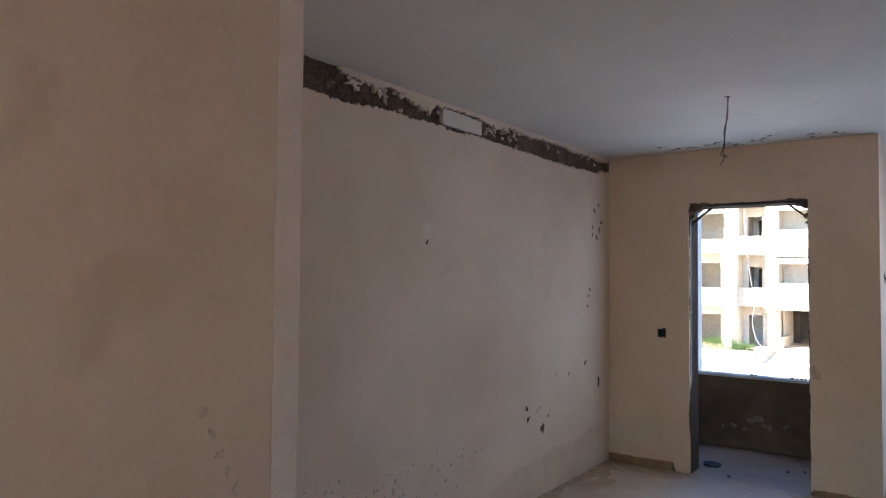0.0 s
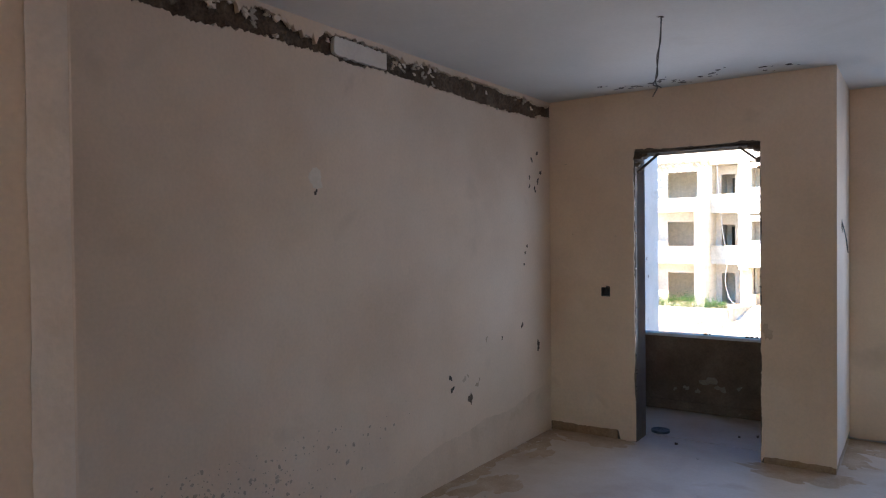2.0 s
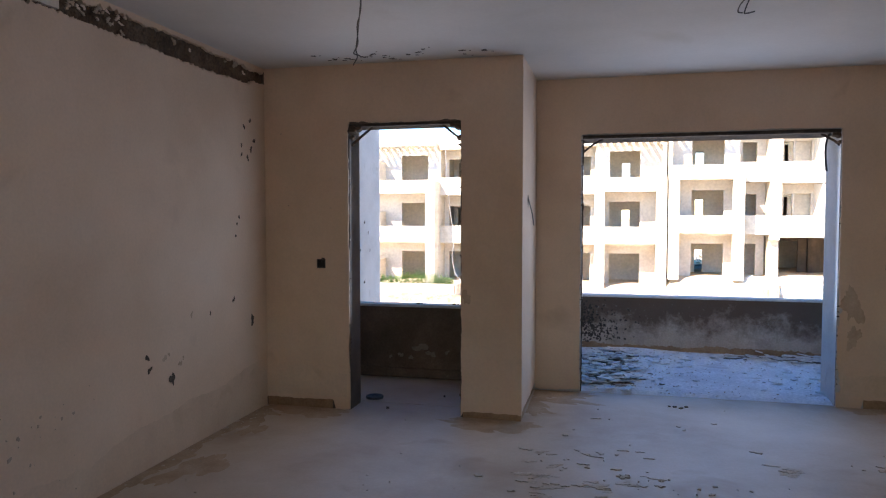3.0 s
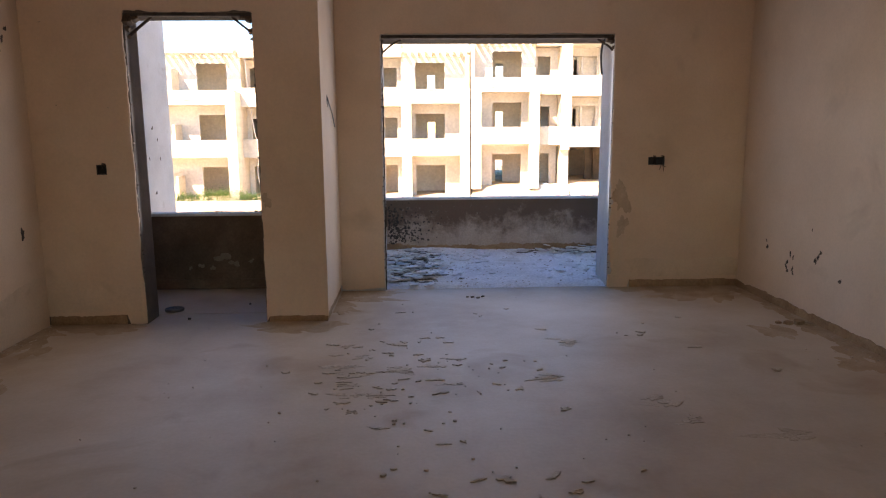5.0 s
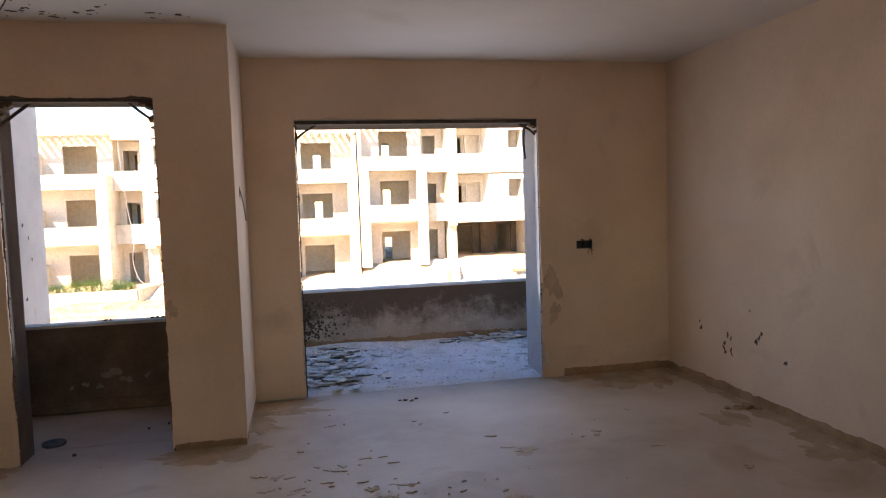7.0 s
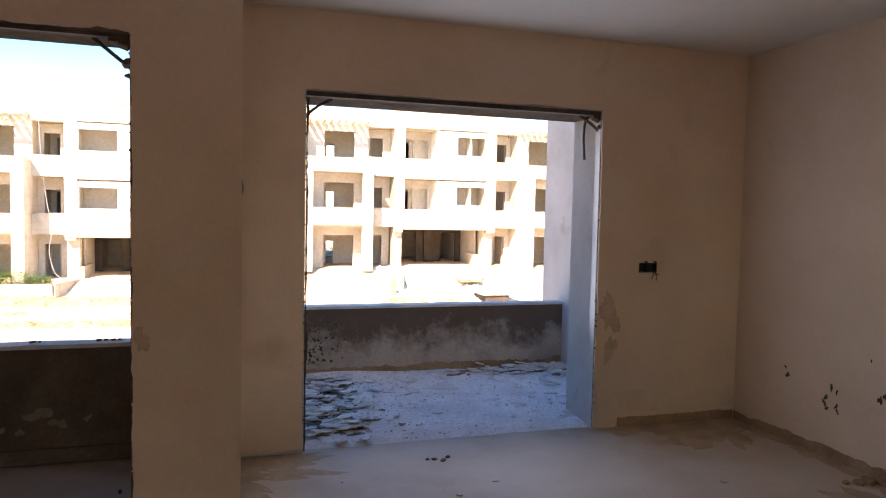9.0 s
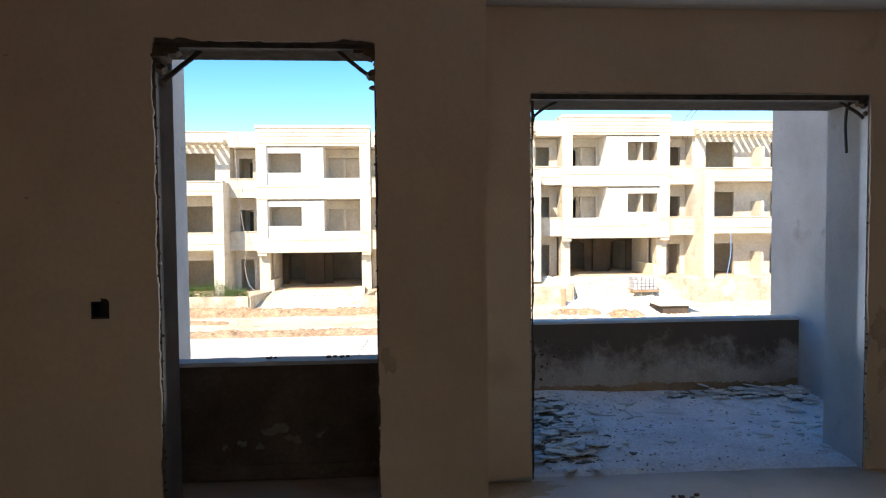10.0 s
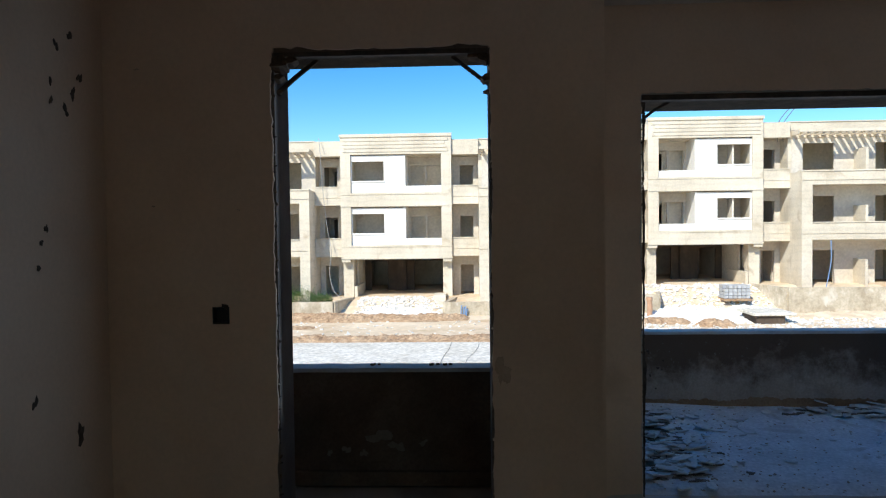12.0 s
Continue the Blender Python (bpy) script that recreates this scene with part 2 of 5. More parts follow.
# ---- shape helpers ----
def cells(xs, ys, zs, empty):
    """Solid blocks on a grid without those that lie in one of the empty boxes; outer faces alone."""
    bm = bmesh.new()
    xs, ys, zs = sorted(set(xs)), sorted(set(ys)), sorted(set(zs))
    nx, ny, nz = len(xs) - 1, len(ys) - 1, len(zs) - 1

    def solid(i, j, k):
        if not (0 <= i < nx and 0 <= j < ny and 0 <= k < nz):
            return False
        c = ((xs[i] + xs[i + 1]) / 2, (ys[j] + ys[j + 1]) / 2, (zs[k] + zs[k + 1]) / 2)
        return not any(all(b[n] < c[n] < b[n + 3] for n in range(3)) for b in empty)

    verts = {}

    def v(i, j, k):
        if (i, j, k) not in verts:
            verts[i, j, k] = bm.verts.new((xs[i], ys[j], zs[k]))
        return verts[i, j, k]

    for i in range(nx):
        for j in range(ny):
            for k in range(nz):
                if not solid(i, j, k):
                    continue
                if not solid(i - 1, j, k):
                    bm.faces.new([v(i, j, k), v(i, j, k + 1), v(i, j + 1, k + 1), v(i, j + 1, k)])
                if not solid(i + 1, j, k):
                    bm.faces.new([v(i + 1, j, k), v(i + 1, j + 1, k), v(i + 1, j + 1, k + 1), v(i + 1, j, k + 1)])
                if not solid(i, j - 1, k):
                    bm.faces.new([v(i, j, k), v(i + 1, j, k), v(i + 1, j, k + 1), v(i, j, k + 1)])
                if not solid(i, j + 1, k):
                    bm.faces.new([v(i, j + 1, k), v(i, j + 1, k + 1), v(i + 1, j + 1, k + 1), v(i + 1, j + 1, k)])
                if not solid(i, j, k - 1):
                    bm.faces.new([v(i, j, k), v(i, j + 1, k), v(i + 1, j + 1, k), v(i + 1, j, k)])
                if not solid(i, j, k + 1):
                    bm.faces.new([v(i, j, k + 1), v(i + 1, j, k + 1), v(i + 1, j + 1, k + 1), v(i, j + 1, k + 1)])
    return bm


def block(x0, y0, z0, x1, y1, z1):
    return cells([x0, x1], [y0, y1], [z0, z1], [])


def join(*bms):
    """All the given bmeshes in one."""
    bm = bms[0]
    for o in bms[1:]:
        me = bpy.data.meshes.new("join")
        o.to_mesh(me)
        o.free()
        bm.from_mesh(me)
        bpy.data.meshes.remove(me)
    return bm


def part(name, bm, material, parent=None, label="", smooth=False):
    me = bpy.data.meshes.new(name)
    bm.to_mesh(me)
    bm.free()
    me.materials.append(material)
    if smooth:
        for p in me.polygons:
            p.use_smooth = True
    ob = new(name, me)
    if parent:
        ob.parent = parent
    if label:
        ob["label"] = label
    return ob


def setting(name, bm, material, label):
    return tagged(part(name, bm, material), label, name.split("_")[0], kind="structure")


def thing(name, label, category, at=(0, 0, 0), group=""):
    ob = new(name)
    ob.location = at
    return tagged(ob, label, category, group)


def bevelled(bm, width, segments=2):
    bmesh.ops.bevel(bm, geom=bm.edges[:], offset=width, segments=segments, affect="EDGES", profile=0.6)
    return bm


def tube(points, radius, sides=8):
    """A round bar through the points, closed at both ends."""
    bm = bmesh.new()
    pts = [Vector(p) for p in points]
    rings = []
    for i, p in enumerate(pts):
        d = (pts[min(i + 1, len(pts) - 1)] - pts[max(i - 1, 0)]).normalized()
        u = d.orthogonal().normalized()
        if rings and u.dot(last) < 0:
            u = -u
        last = u
        w = d.cross(u)
        rings.append([bm.verts.new(p + radius * (math.cos(a) * u + math.sin(a) * w)) for a in [2 * math.pi * k / sides for k in range(sides)]])
    for a, b in zip(rings, rings[1:]):
        for k in range(sides):
            bm.faces.new([a[k], a[(k + 1) % sides], b[(k + 1) % sides], b[k]])
    bm.faces.new(rings[0][::-1])
    bm.faces.new(rings[-1])
    bmesh.ops.recalc_face_normals(bm, faces=bm.faces[:])
    return bm


def curve_points(points, n=24):
    """A smooth line through the points."""
    p = [Vector(q) for q in points]
    p = [2 * p[0] - p[1]] + p + [2 * p[-1] - p[-2]]
    out = []
    spans = len(p) - 3
    for i in range(n + 1):
        f = min(i / n * spans, spans - 1e-6)
        k, u = int(f), f - int(f)
        a, b, c, d = p[k:k + 4]
        out.append(0.5 * (2 * b + (c - a) * u + (2 * a - 5 * b + 4 * c - d) * u * u + (3 * b - a - 3 * c + d) * u ** 3))
    return out


def rough(u, v, seed, amount):
    """A jagged amount from 0 up, broad bites and fine teeth."""
    broad = noise.noise((u * 3.1, v * 3.1, seed))
    teeth = noise.noise((u * 17, v * 17, seed + 9)) * 0.5 + noise.noise((u * 49, v * 49, seed + 3)) * 0.35
    return max(0.0, (broad + teeth + 0.35)) * amount


def strips(columns, place, depth):
    """A plaster skin from columns (u, low, high) of neighbouring strips, each a list; place(u, z, d) gives the point d behind the face."""
    bm = bmesh.new()
    for cols in columns:
        prev = None
        for u, lo, hi in cols:
            now = (bm.verts.new(place(u, lo, 0)), bm.verts.new(place(u, max(hi, lo + 0.001), 0)))
            if prev:
                bm.faces.new([prev[0], now[0], now[1], prev[1]])
            prev = now
    bmesh.ops.remove_doubles(bm, verts=bm.verts[:], dist=0.0002)
    edges = [e for e in bm.edges if e.is_boundary]
    back = Vector(place(0, 0, depth)) - Vector(place(0, 0, 0))
    made = bmesh.ops.extrude_edge_only(bm, edges=edges)["geom"]
    for v in made:
        if isinstance(v, bmesh.types.BMVert):
            v.co += back
    bmesh.ops.recalc_face_normals(bm, faces=bm.faces[:])
    return bm


def span(a, b, step):
    n = max(1, math.ceil(abs(b - a) / step))
    return [a + (b - a) * i / n for i in range(n + 1)]


def blot(radius, seed, tall=1.0, thick=0.002, teeth=0.35, n=22):
    """A thin patch with an uneven outline in the xy plane, its top at z = thick, sloping rim."""
    bm = bmesh.new()
    r = random.Random(seed)
    rim, top = [], []
    ph = [r.uniform(0, 6.28) for _ in range(4)]
    for i in range(n):
        a = 2 * math.pi * i / n
        k = 1 + teeth * (0.5 * math.sin(2 * a + ph[0]) + 0.35 * math.sin(3 * a + ph[1]) + 0.3 * math.sin(5 * a + ph[2])) + r.uniform(-teeth, teeth) * 0.35
        x, y = radius * k * math.cos(a), radius * k * tall * math.sin(a)
        rim.append(bm.verts.new((x, y, 0.0)))
        top.append(bm.verts.new((x * 0.93, y * 0.93, thick)))
    for i in range(n):
        j = (i + 1) % n
        bm.faces.new([rim[i], rim[j], top[j], top[i]])
    bm.faces.new(top)
    return bm


def on_wall(bm, at, normal, turn=0.0):
    """Lays a patch from the xy plane on a face: its z goes along the normal, its y up where it can."""
    nrm = Vector(normal)
    up = Vector((0, 0, 1)) if abs(nrm.z) < 0.9 else Vector((0, 1, 0))
    x = up.cross(nrm).normalized()
    y = nrm.cross(x)
    m = Matrix((x, y, nrm)).transposed().to_4x4()
    bm.transform(Matrix.Translation(at) @ m @ Matrix.Rotation(turn, 4, "Z"))
    return bm


def shard(seed, size, thick):
    """A broken flat piece with four to seven uneven corners."""
    r = random.Random(seed)
    bm = bmesh.new()
    n = r.randint(4, 7)
    lo, hi = [], []
    for i in range(n):
        a = 2 * math.pi * (i + r.uniform(-0.3, 0.3)) / n
        k = size * r.uniform(0.6, 1.1)
        p = (k * math.cos(a), k * math.sin(a) * 0.75)
        lo.append(bm.verts.new((*p, 0)))
        hi.append(bm.verts.new((p[0] * 0.95, p[1] * 0.95, thick * r.uniform(0.85, 1.15))))
    bm.faces.new(lo[::-1])
    bm.faces.new(hi)
    for i in range(n):
        j = (i + 1) % n
        bm.faces.new([lo[i], lo[j], hi[j], hi[i]])
    return bm


# ---- the room ----
XL, XR, YA, YB, H = -2.985, 2.695, 6.11, 7.087, 2.71
PX = -0.908                        # face of the pier beside the wide opening
A0, A1, ATOP, ATHICK = -2.266, -1.377, 2.25, 0.235
B0, B1, BTOP, BTHICK = -0.519, 1.493, 2.228, 0.4
SKIN = 0.016
BACK = -5.5
STUB_X, STUB_Y0, STUB_Y1 = -2.36, 1.765, 1.884

floor = setting("floor", cells([XL - 0.2, XR + 0.2], [BACK - 0.2, YA, YB + 0.12], [-0.22, 0], []), SCREED, "dusty bare cement screed floor with mud marks")
setting("ceiling", block(XL - 0.2, BACK - 0.2, H, XR + 0.2, YB + BTHICK, H + 0.2), CEILING, "plain off-white plastered ceiling with stains")
setting("wall_right", block(XR, BACK, 0, XR + 0.2, YB + BTHICK, H), PLASTER, "beige plastered wall with small holes")
# Out of view; the doorway is added and sized to let warm light in.
setting("wall_back", cells([STUB_X, -0.3, 1.75, XR], [BACK - 0.2, BACK], [0, 2.2, H], [(-0.3, -9, 0, 1.75, 0, 2.2)]), PLASTER, "beige plastered rear wall, out of view, with a doorway added for light")
near = setting("wall_near", bevelled(block(XL - 0.2, BACK - 0.2, 0, STUB_X, STUB_Y1, H), 0.01), PLASTER, "beige plastered wall ending at a finished corner")
bm = strips([[(z, STUB_Y0 - 0.006 * rough(z, 0, 3.0, 1.0), STUB_Y1 - 0.012) for z in span(0.02, H - 0.09, 0.05)]], lambda u, v, d: (STUB_X + 0.002 - d, v, u), 0.002)
bm = join(bm, strips([[(y, H - 0.055 - 0.01 * rough(y, 0, 4.0, 1.0), H - 0.002) for y in span(BACK + 0.1, STUB_Y1 - 0.012, 0.1)]], lambda u, v, d: (STUB_X + 0.002 - d, u, v), 0.002))
part("finishing_strip", bm, PATCH, near, "pale filler along the edges")
# Unseen mass above, added so the sun cannot reach the balcony side walls.
setting("upper_storey", block(XL - 0.2, BACK - 0.2, H + 0.2, XR + 0.2, YB + BTHICK, 5.6), FACADE, "plain concrete mass above, unseen, added to keep sun off the balconies")
setting("lower_storey", block(XL - 0.2, BACK - 0.2, -3.05, XR + 0.2, YB + BTHICK, -0.225), FACADE, "plain concrete lower storey of the unfinished building")

# left wall: rough core, plaster skin and a ragged chase under the ceiling
wall_left = setting("wall_left", block(XL - 0.2, STUB_Y1, 0, XL - 0.03, YA, H), CONCRETE, "beige plastered wall with a ragged chase under the ceiling")


def chase_low(y):
    return 2.555 + 0.01 * math.sin(y * 2.1) - rough(y, 0.0, 2.0, 0.022) + 0.014 * noise.noise((y * 38, 0, 0)) + 0.012 * noise.noise((y * 90, 0, 0)) + 0.006 * noise.noise((y * 190, 4, 0)) + (0.03 if y > 5.9 else 0.0)


def chase_high(y):
    if y < 2.68:
        return 2.7
    dip = 0.07 if 2.95 < y < 3.5 else 0.065 if 4.12 < y < 4.45 else 0.03
    return 2.7 - 0.012 * (y > 2.7) - rough(y, 2.0, 5.0, dip) + 0.014 * noise.noise((y * 32, 3, 0)) + 0.016 * noise.noise((y * 75, 3, 0)) + 0.008 * noise.noise((y * 150, 5, 0))


def left_face(y, z, d):
    return (XL - d, y, z)


ys = span(STUB_Y1, YA, 0.007)
columns = [[(y, 0.002 + rough(y, 4.0, 1.0, 0.012), 0.12) for y in span(STUB_Y1, YA, 0.03)],
           [(STUB_Y1, 0.12, 2.45), (YA, 0.12, 2.45)],
           [(y, 2.45, chase_low(y)) for y in ys],
           [(y, max(chase_high(y), chase_low(y) + 0.008), H) for y in ys if y >= 2.68]]
part("plaster", strips(columns, left_face, 0.03), PLASTER, wall_left, "smooth beige plaster")
bm = bmesh.new()
grid = [[bm.verts.new((XL - 0.024 + 0.012 * noise.noise((y * 14, z * 14, 1)) + 0.006 * noise.noise((y * 45, z * 45, 2)), y, z)) for z in span(2.46, H, 0.018)] for y in span(STUB_Y1 + 0.01, YA - 0.005, 0.02)]
for a, b in zip(grid, grid[1:]):
    for k in range(len(a) - 1):
        bm.faces.new([a[k], b[k], b[k + 1], a[k + 1]])
part("chase", bm, CONCRETE, wall_left, "rough dark broken masonry")
cols = [(y, 2.572 + 0.006 * noise.noise((y * 30, 0, 8)) + 0.012 * max(0.0, 1 - (y - 3.57) / 0.03), 2.672 - 0.02 * (y - 3.57) + 0.01 * noise.noise((y * 40, 0, 9)) - 0.012 * max(0.0, 1 - (y - 3.57) / 0.03) + 0.01 * noise.noise((y * 110, 0, 9))) for y in span(3.57, 4.0, 0.008)]
part("plaster_patch", strips([cols], left_face, 0.03), FILLER, wall_left, "pale patch of plaster left in the chase")
r = random.Random(3)
for i in range(70):
    y = r.choice((r.uniform(2.75, 3.5), r.uniform(4.08, 4.5), r.uniform(2.75, 5.9)))
    part("plaster_crumb", on_wall(blot(r.uniform(0.006, 0.024) * (1.7 if y < 3.5 and i % 3 == 0 else 1.0), 820 + i, r.uniform(0.4, 0.9), 0.003 + 0.0001 * i, 0.9, 14), (XL - 0.012, y, r.triangular(2.56, 2.69, 2.67)), (1, 0, 0), r.uniform(-0.4, 0.4)), r.choice((PATCH, STAIN, SOOT)), wall_left)


def front_skin(x0, x1, y, hole, gaps, seed):
    """The plaster face of a front wall round its opening; gaps: stretches where the foot of the plaster is missing."""
    h0, h1, top = hole

    def low(x):
        for g0, g1, z in gaps:
            if g0 <= x <= g1:
                return z - rough(x, 0.0, seed, 0.018)
        return rough(x, 0.0, seed, 0.012)

    cols = []
    left = [(z, x0, h0 - 0.003 - rough(z, 1.0, seed, 0.013)) for z in span(0.12, top, 0.015)]
    right = [(z, h1 + 0.003 + rough(z, 2.0, seed, 0.013 + (0.03 if seed > 20 and z < 0.8 else 0.0)), x1) for z in span(0.12, top, 0.015)]
    head = [(x, top + (0.004 + rough(x, 3.0, seed, 0.02) if h0 < x < h1 else 0), H) for x in sorted(set(span(x0, x1, 0.025) + [h0 - 0.001, h0 + 0.001, h1 - 0.001, h1 + 0.001]))]
    feet = [[(x, low(x), 0.12) for x in span(x0, h0 - 0.004, 0.02)], [(x, low(x), 0.12) for x in span(h1 + 0.004, x1, 0.02)]]
    upright = strips([left, right], lambda u, v, d: (v, y + d, u), SKIN)
    return join(strips([head, *feet], lambda u, v, d: (u, y + d, v), SKIN), upright)


def cut(bm, x0, x1, z0, z1):
    """Takes an upright rectangle out of a front wall's skin."""
    for co, no in (((x0, 0, 0), (1, 0, 0)), ((x1, 0, 0), (1, 0, 0)), ((0, 0, z0), (0, 0, 1)), ((0, 0, z1), (0, 0, 1))):
        bmesh.ops.bisect_plane(bm, geom=bm.verts[:] + bm.edges[:] + bm.faces[:], plane_co=co, plane_no=no)
    gone = [f for f in bm.faces if x0 < f.calc_center_median().x < x1 and z0 < f.calc_center_median().z < z1]
    bmesh.ops.delete(bm, geom=gone, context="FACES")
    return bm


SOCK_A = (-2.505, 1.16)
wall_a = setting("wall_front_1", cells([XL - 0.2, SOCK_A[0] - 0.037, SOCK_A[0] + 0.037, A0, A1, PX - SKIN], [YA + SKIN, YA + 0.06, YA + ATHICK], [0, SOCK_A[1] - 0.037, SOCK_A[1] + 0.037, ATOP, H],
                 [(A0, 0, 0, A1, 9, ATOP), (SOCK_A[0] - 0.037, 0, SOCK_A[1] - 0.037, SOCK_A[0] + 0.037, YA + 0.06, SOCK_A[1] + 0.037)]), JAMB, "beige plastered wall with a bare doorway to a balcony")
skin_a = front_skin(XL, PX - 0.001, YA, (A0, A1, ATOP), [(XL, -2.4, 0.078), (-1.36, PX, 0.055)], 11.0)
part("plaster", cut(skin_a, SOCK_A[0] - 0.036, SOCK_A[0] + 0.036, SOCK_A[1] - 0.036, SOCK_A[1] + 0.036), PLASTER, wall_a, "smooth beige plaster with broken edges")
ret = setting("wall_return", block(PX - 0.3, YA + ATHICK, 0, PX - SKIN, YB + SKIN, H), MORTAR, "beige plastered side of the pier")
part("plaster", strips([[(y, 0.075 - rough(y, 0, 7.0, 0.03), 0.12) for y in span(YA + 0.001, YB, 0.02)], [(YA + 0.001, 0.12, H), (YB, 0.12, H)]],
                       lambda u, v, d: (PX - d, u, v), SKIN), PLASTER, ret, "smooth beige plaster")
part("foot", block(PX - SKIN - 0.1, YA + SKIN * 0.5, 0, PX - SKIN * 0.4, YA + ATHICK + 0.002, 0.09), MORTAR, ret, "brown mortar foot")
SOCK_B = (1.9, 1.145)
wall_b = setting("wall_front_2", cells([PX - 0.3, B0, B1, SOCK_B[0] - 0.075, SOCK_B[0] + 0.075, XR], [YB + SKIN, YB + 0.06, YB + BTHICK], [0, SOCK_B[1] - 0.036, SOCK_B[1] + 0.036, BTOP, H],
                 [(B0, 0, 0, B1, 9, BTOP), (SOCK_B[0] - 0.075, 0, SOCK_B[1] - 0.036, SOCK_B[0] + 0.075, YB + 0.06, SOCK_B[1] + 0.036)]), JAMB_PALE, "beige plastered wall with a wide bare opening to a balcony")
skin_b = front_skin(PX, XR, YB, (B0, B1, BTOP), [(PX, B0, 0.03), (1.68, XR, 0.075)], 23.0)
part("plaster", cut(skin_b, SOCK_B[0] - 0.074, SOCK_B[0] + 0.074, SOCK_B[1] - 0.035, SOCK_B[1] + 0.035), PLASTER, wall_b, "smooth beige plaster with broken edges")
# Near-black colour puts the shade under both lintels into the surface.
part("lintel", cells([B0 + 0.003, B1 - 0.003], [YB + 0.012, YB + BTHICK - 0.004], [BTOP - 0.03, BTOP - 0.001], []), SOOT_AND_SHADE, wall_b, "dark rough lintel underside")
part("lintel", cells([A0 + 0.003, A1 - 0.003], [YA + 0.012, YA + ATHICK - 0.004], [ATOP - 0.02, ATOP - 0.001], []), SOOT_AND_SHADE, wall_a, "dark rough lintel underside")

for x, s in ((B0, 1), (B1, -1)):
    part("mortar_edge", strips([[(z, x + s * 0.002, x + s * (0.008 + rough(z, 5.0, 61.0, 0.014))) for z in span(0.01, BTOP - 0.04, 0.02)]], lambda u, v, d: (v, YB + 0.011 + d, u), 0.004), SOOT_AND_SHADE, wall_b, "dark broken edge of the jamb")

# brown mortar strips left at the foot of the walls
for x0, x1, y in ((XL + 0.005, -2.42, YA), (-1.355, PX - 0.02, YA), (1.7, XR - 0.005, YB)):
    setting("baseboard", block(x0, y + 0.004, 0.0, x1, y + SKIN + 0.002, 0.085), MORTAR, "brown mortar strip at the foot of the wall")
bm = bmesh.new()
for cols in ([(y, 0.0, 0.07 + 0.012 * noise.noise((y * 6, 0, 1)) - rough(y, 0, 31.0, 0.02)) for y in span(3.2, YB - 0.01, 0.03)],):
    bm = join(bm, strips([cols], lambda u, v, d: (XR - 0.012 + d, u, v), 0.012))
setting("baseboard_right", bm, MORTAR, "uneven brown mortar strip at the foot of the wall")

# ---- balconies ----
PA_Y, PA_TOP, PB_Y, PB_TOP = 7.26, 0.7, 8.76, 0.675
SIDE_L, SIDE_L_END, SIDE_R, SIDE_R_END = -2.95, 8.86, 2.1, 9.2
setting("floor_balcony_1", block(SIDE_L - 0.2, YB + 0.06 - 0.76, -0.2, PX - 0.3, PA_Y + 0.14, 0.004), SCREED, "dusty cement floor of the narrow balcony")


def dusty(x, y):
    edge = min(1.0, max(0.0, (y - YB - 0.05) / 0.5))
    pile = 0.05 * math.exp(-((x + 0.1) / 0.45) ** 2) + 0.06 * math.exp(-((y - 8.76) / 0.35) ** 2)
    return -0.006 + 0.02 * min(1.0, edge * 9) + edge * (0.03 + pile * 0.6) + 0.006 * noise.noise((x * 5, y * 5, 4)) + 0.003 * noise.noise((x * 19, y * 19, 5))


bm = bmesh.new()
grid = [[bm.verts.new((x, y, dusty(x, y))) for y in span(YB + 0.055, PB_Y + 0.05, 0.04)] for x in span(PX - 0.05, SIDE_R + 0.03, 0.04)]
for a, b in zip(grid, grid[1:]):
    for k in range(len(a) - 1):
        bm.faces.new([a[k], b[k], b[k + 1], a[k + 1]])
for f in bm.faces:
    f.smooth = True
setting("floor_balcony_2", join(bm, block(PX - 0.3, YB + 0.06, -0.2, SIDE_R + 0.2, SIDE_R_END, -0.002)), DUST, "balcony floor covered in pale dust")


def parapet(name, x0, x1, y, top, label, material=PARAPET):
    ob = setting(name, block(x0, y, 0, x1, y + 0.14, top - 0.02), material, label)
    bm = bmesh.new()
    rows = []
    for x in span(x0, x1, 0.05):
        z = top + 0.004 * noise.noise((x * 7, y, 3))
        rows.append([bm.verts.new((x, y - 0.006 + 0.006 * noise.noise((x * 9, 1, y)), top - 0.022)), bm.verts.new((x, y + 0.0 + 0.006 * noise.noise((x * 9, 2, y)), z)),
                     bm.verts.new((x, y + 0.145, z)), bm.verts.new((x, y + 0.15, top - 0.022))])
    for a, b in zip(rows, rows[1:]):
        for k in range(3):
            bm.faces.new([a[k], b[k], b[k + 1], a[k + 1]])
    part("coping", bm, SILL, ob, "pale cement top of the parapet")
    return ob


par_a = parapet("wall_parapet_1", SIDE_L, PX - 0.02, PA_Y, PA_TOP, "dark brown rendered balcony parapet with a pale top")
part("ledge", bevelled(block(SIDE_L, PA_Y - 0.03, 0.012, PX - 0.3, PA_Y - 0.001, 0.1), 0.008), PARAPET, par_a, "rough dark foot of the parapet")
par_b = parapet("wall_parapet_2", PX, SIDE_R, PB_Y, PB_TOP, "rendered balcony parapet, darker in its upper part, with a pale top", STREAKED)
part("foot", strips([[(x, 0.03, 0.155 + 0.03 * noise.noise((x * 3, 7, 5)) - rough(x, 0, 47.0, 0.04)) for x in span(PX + 0.01, SIDE_R - 0.01, 0.015)]],
                    lambda u, v, d: (u, PB_Y - 0.008 + d, v), 0.004), MORTAR, par_b, "brown dirt along the foot")
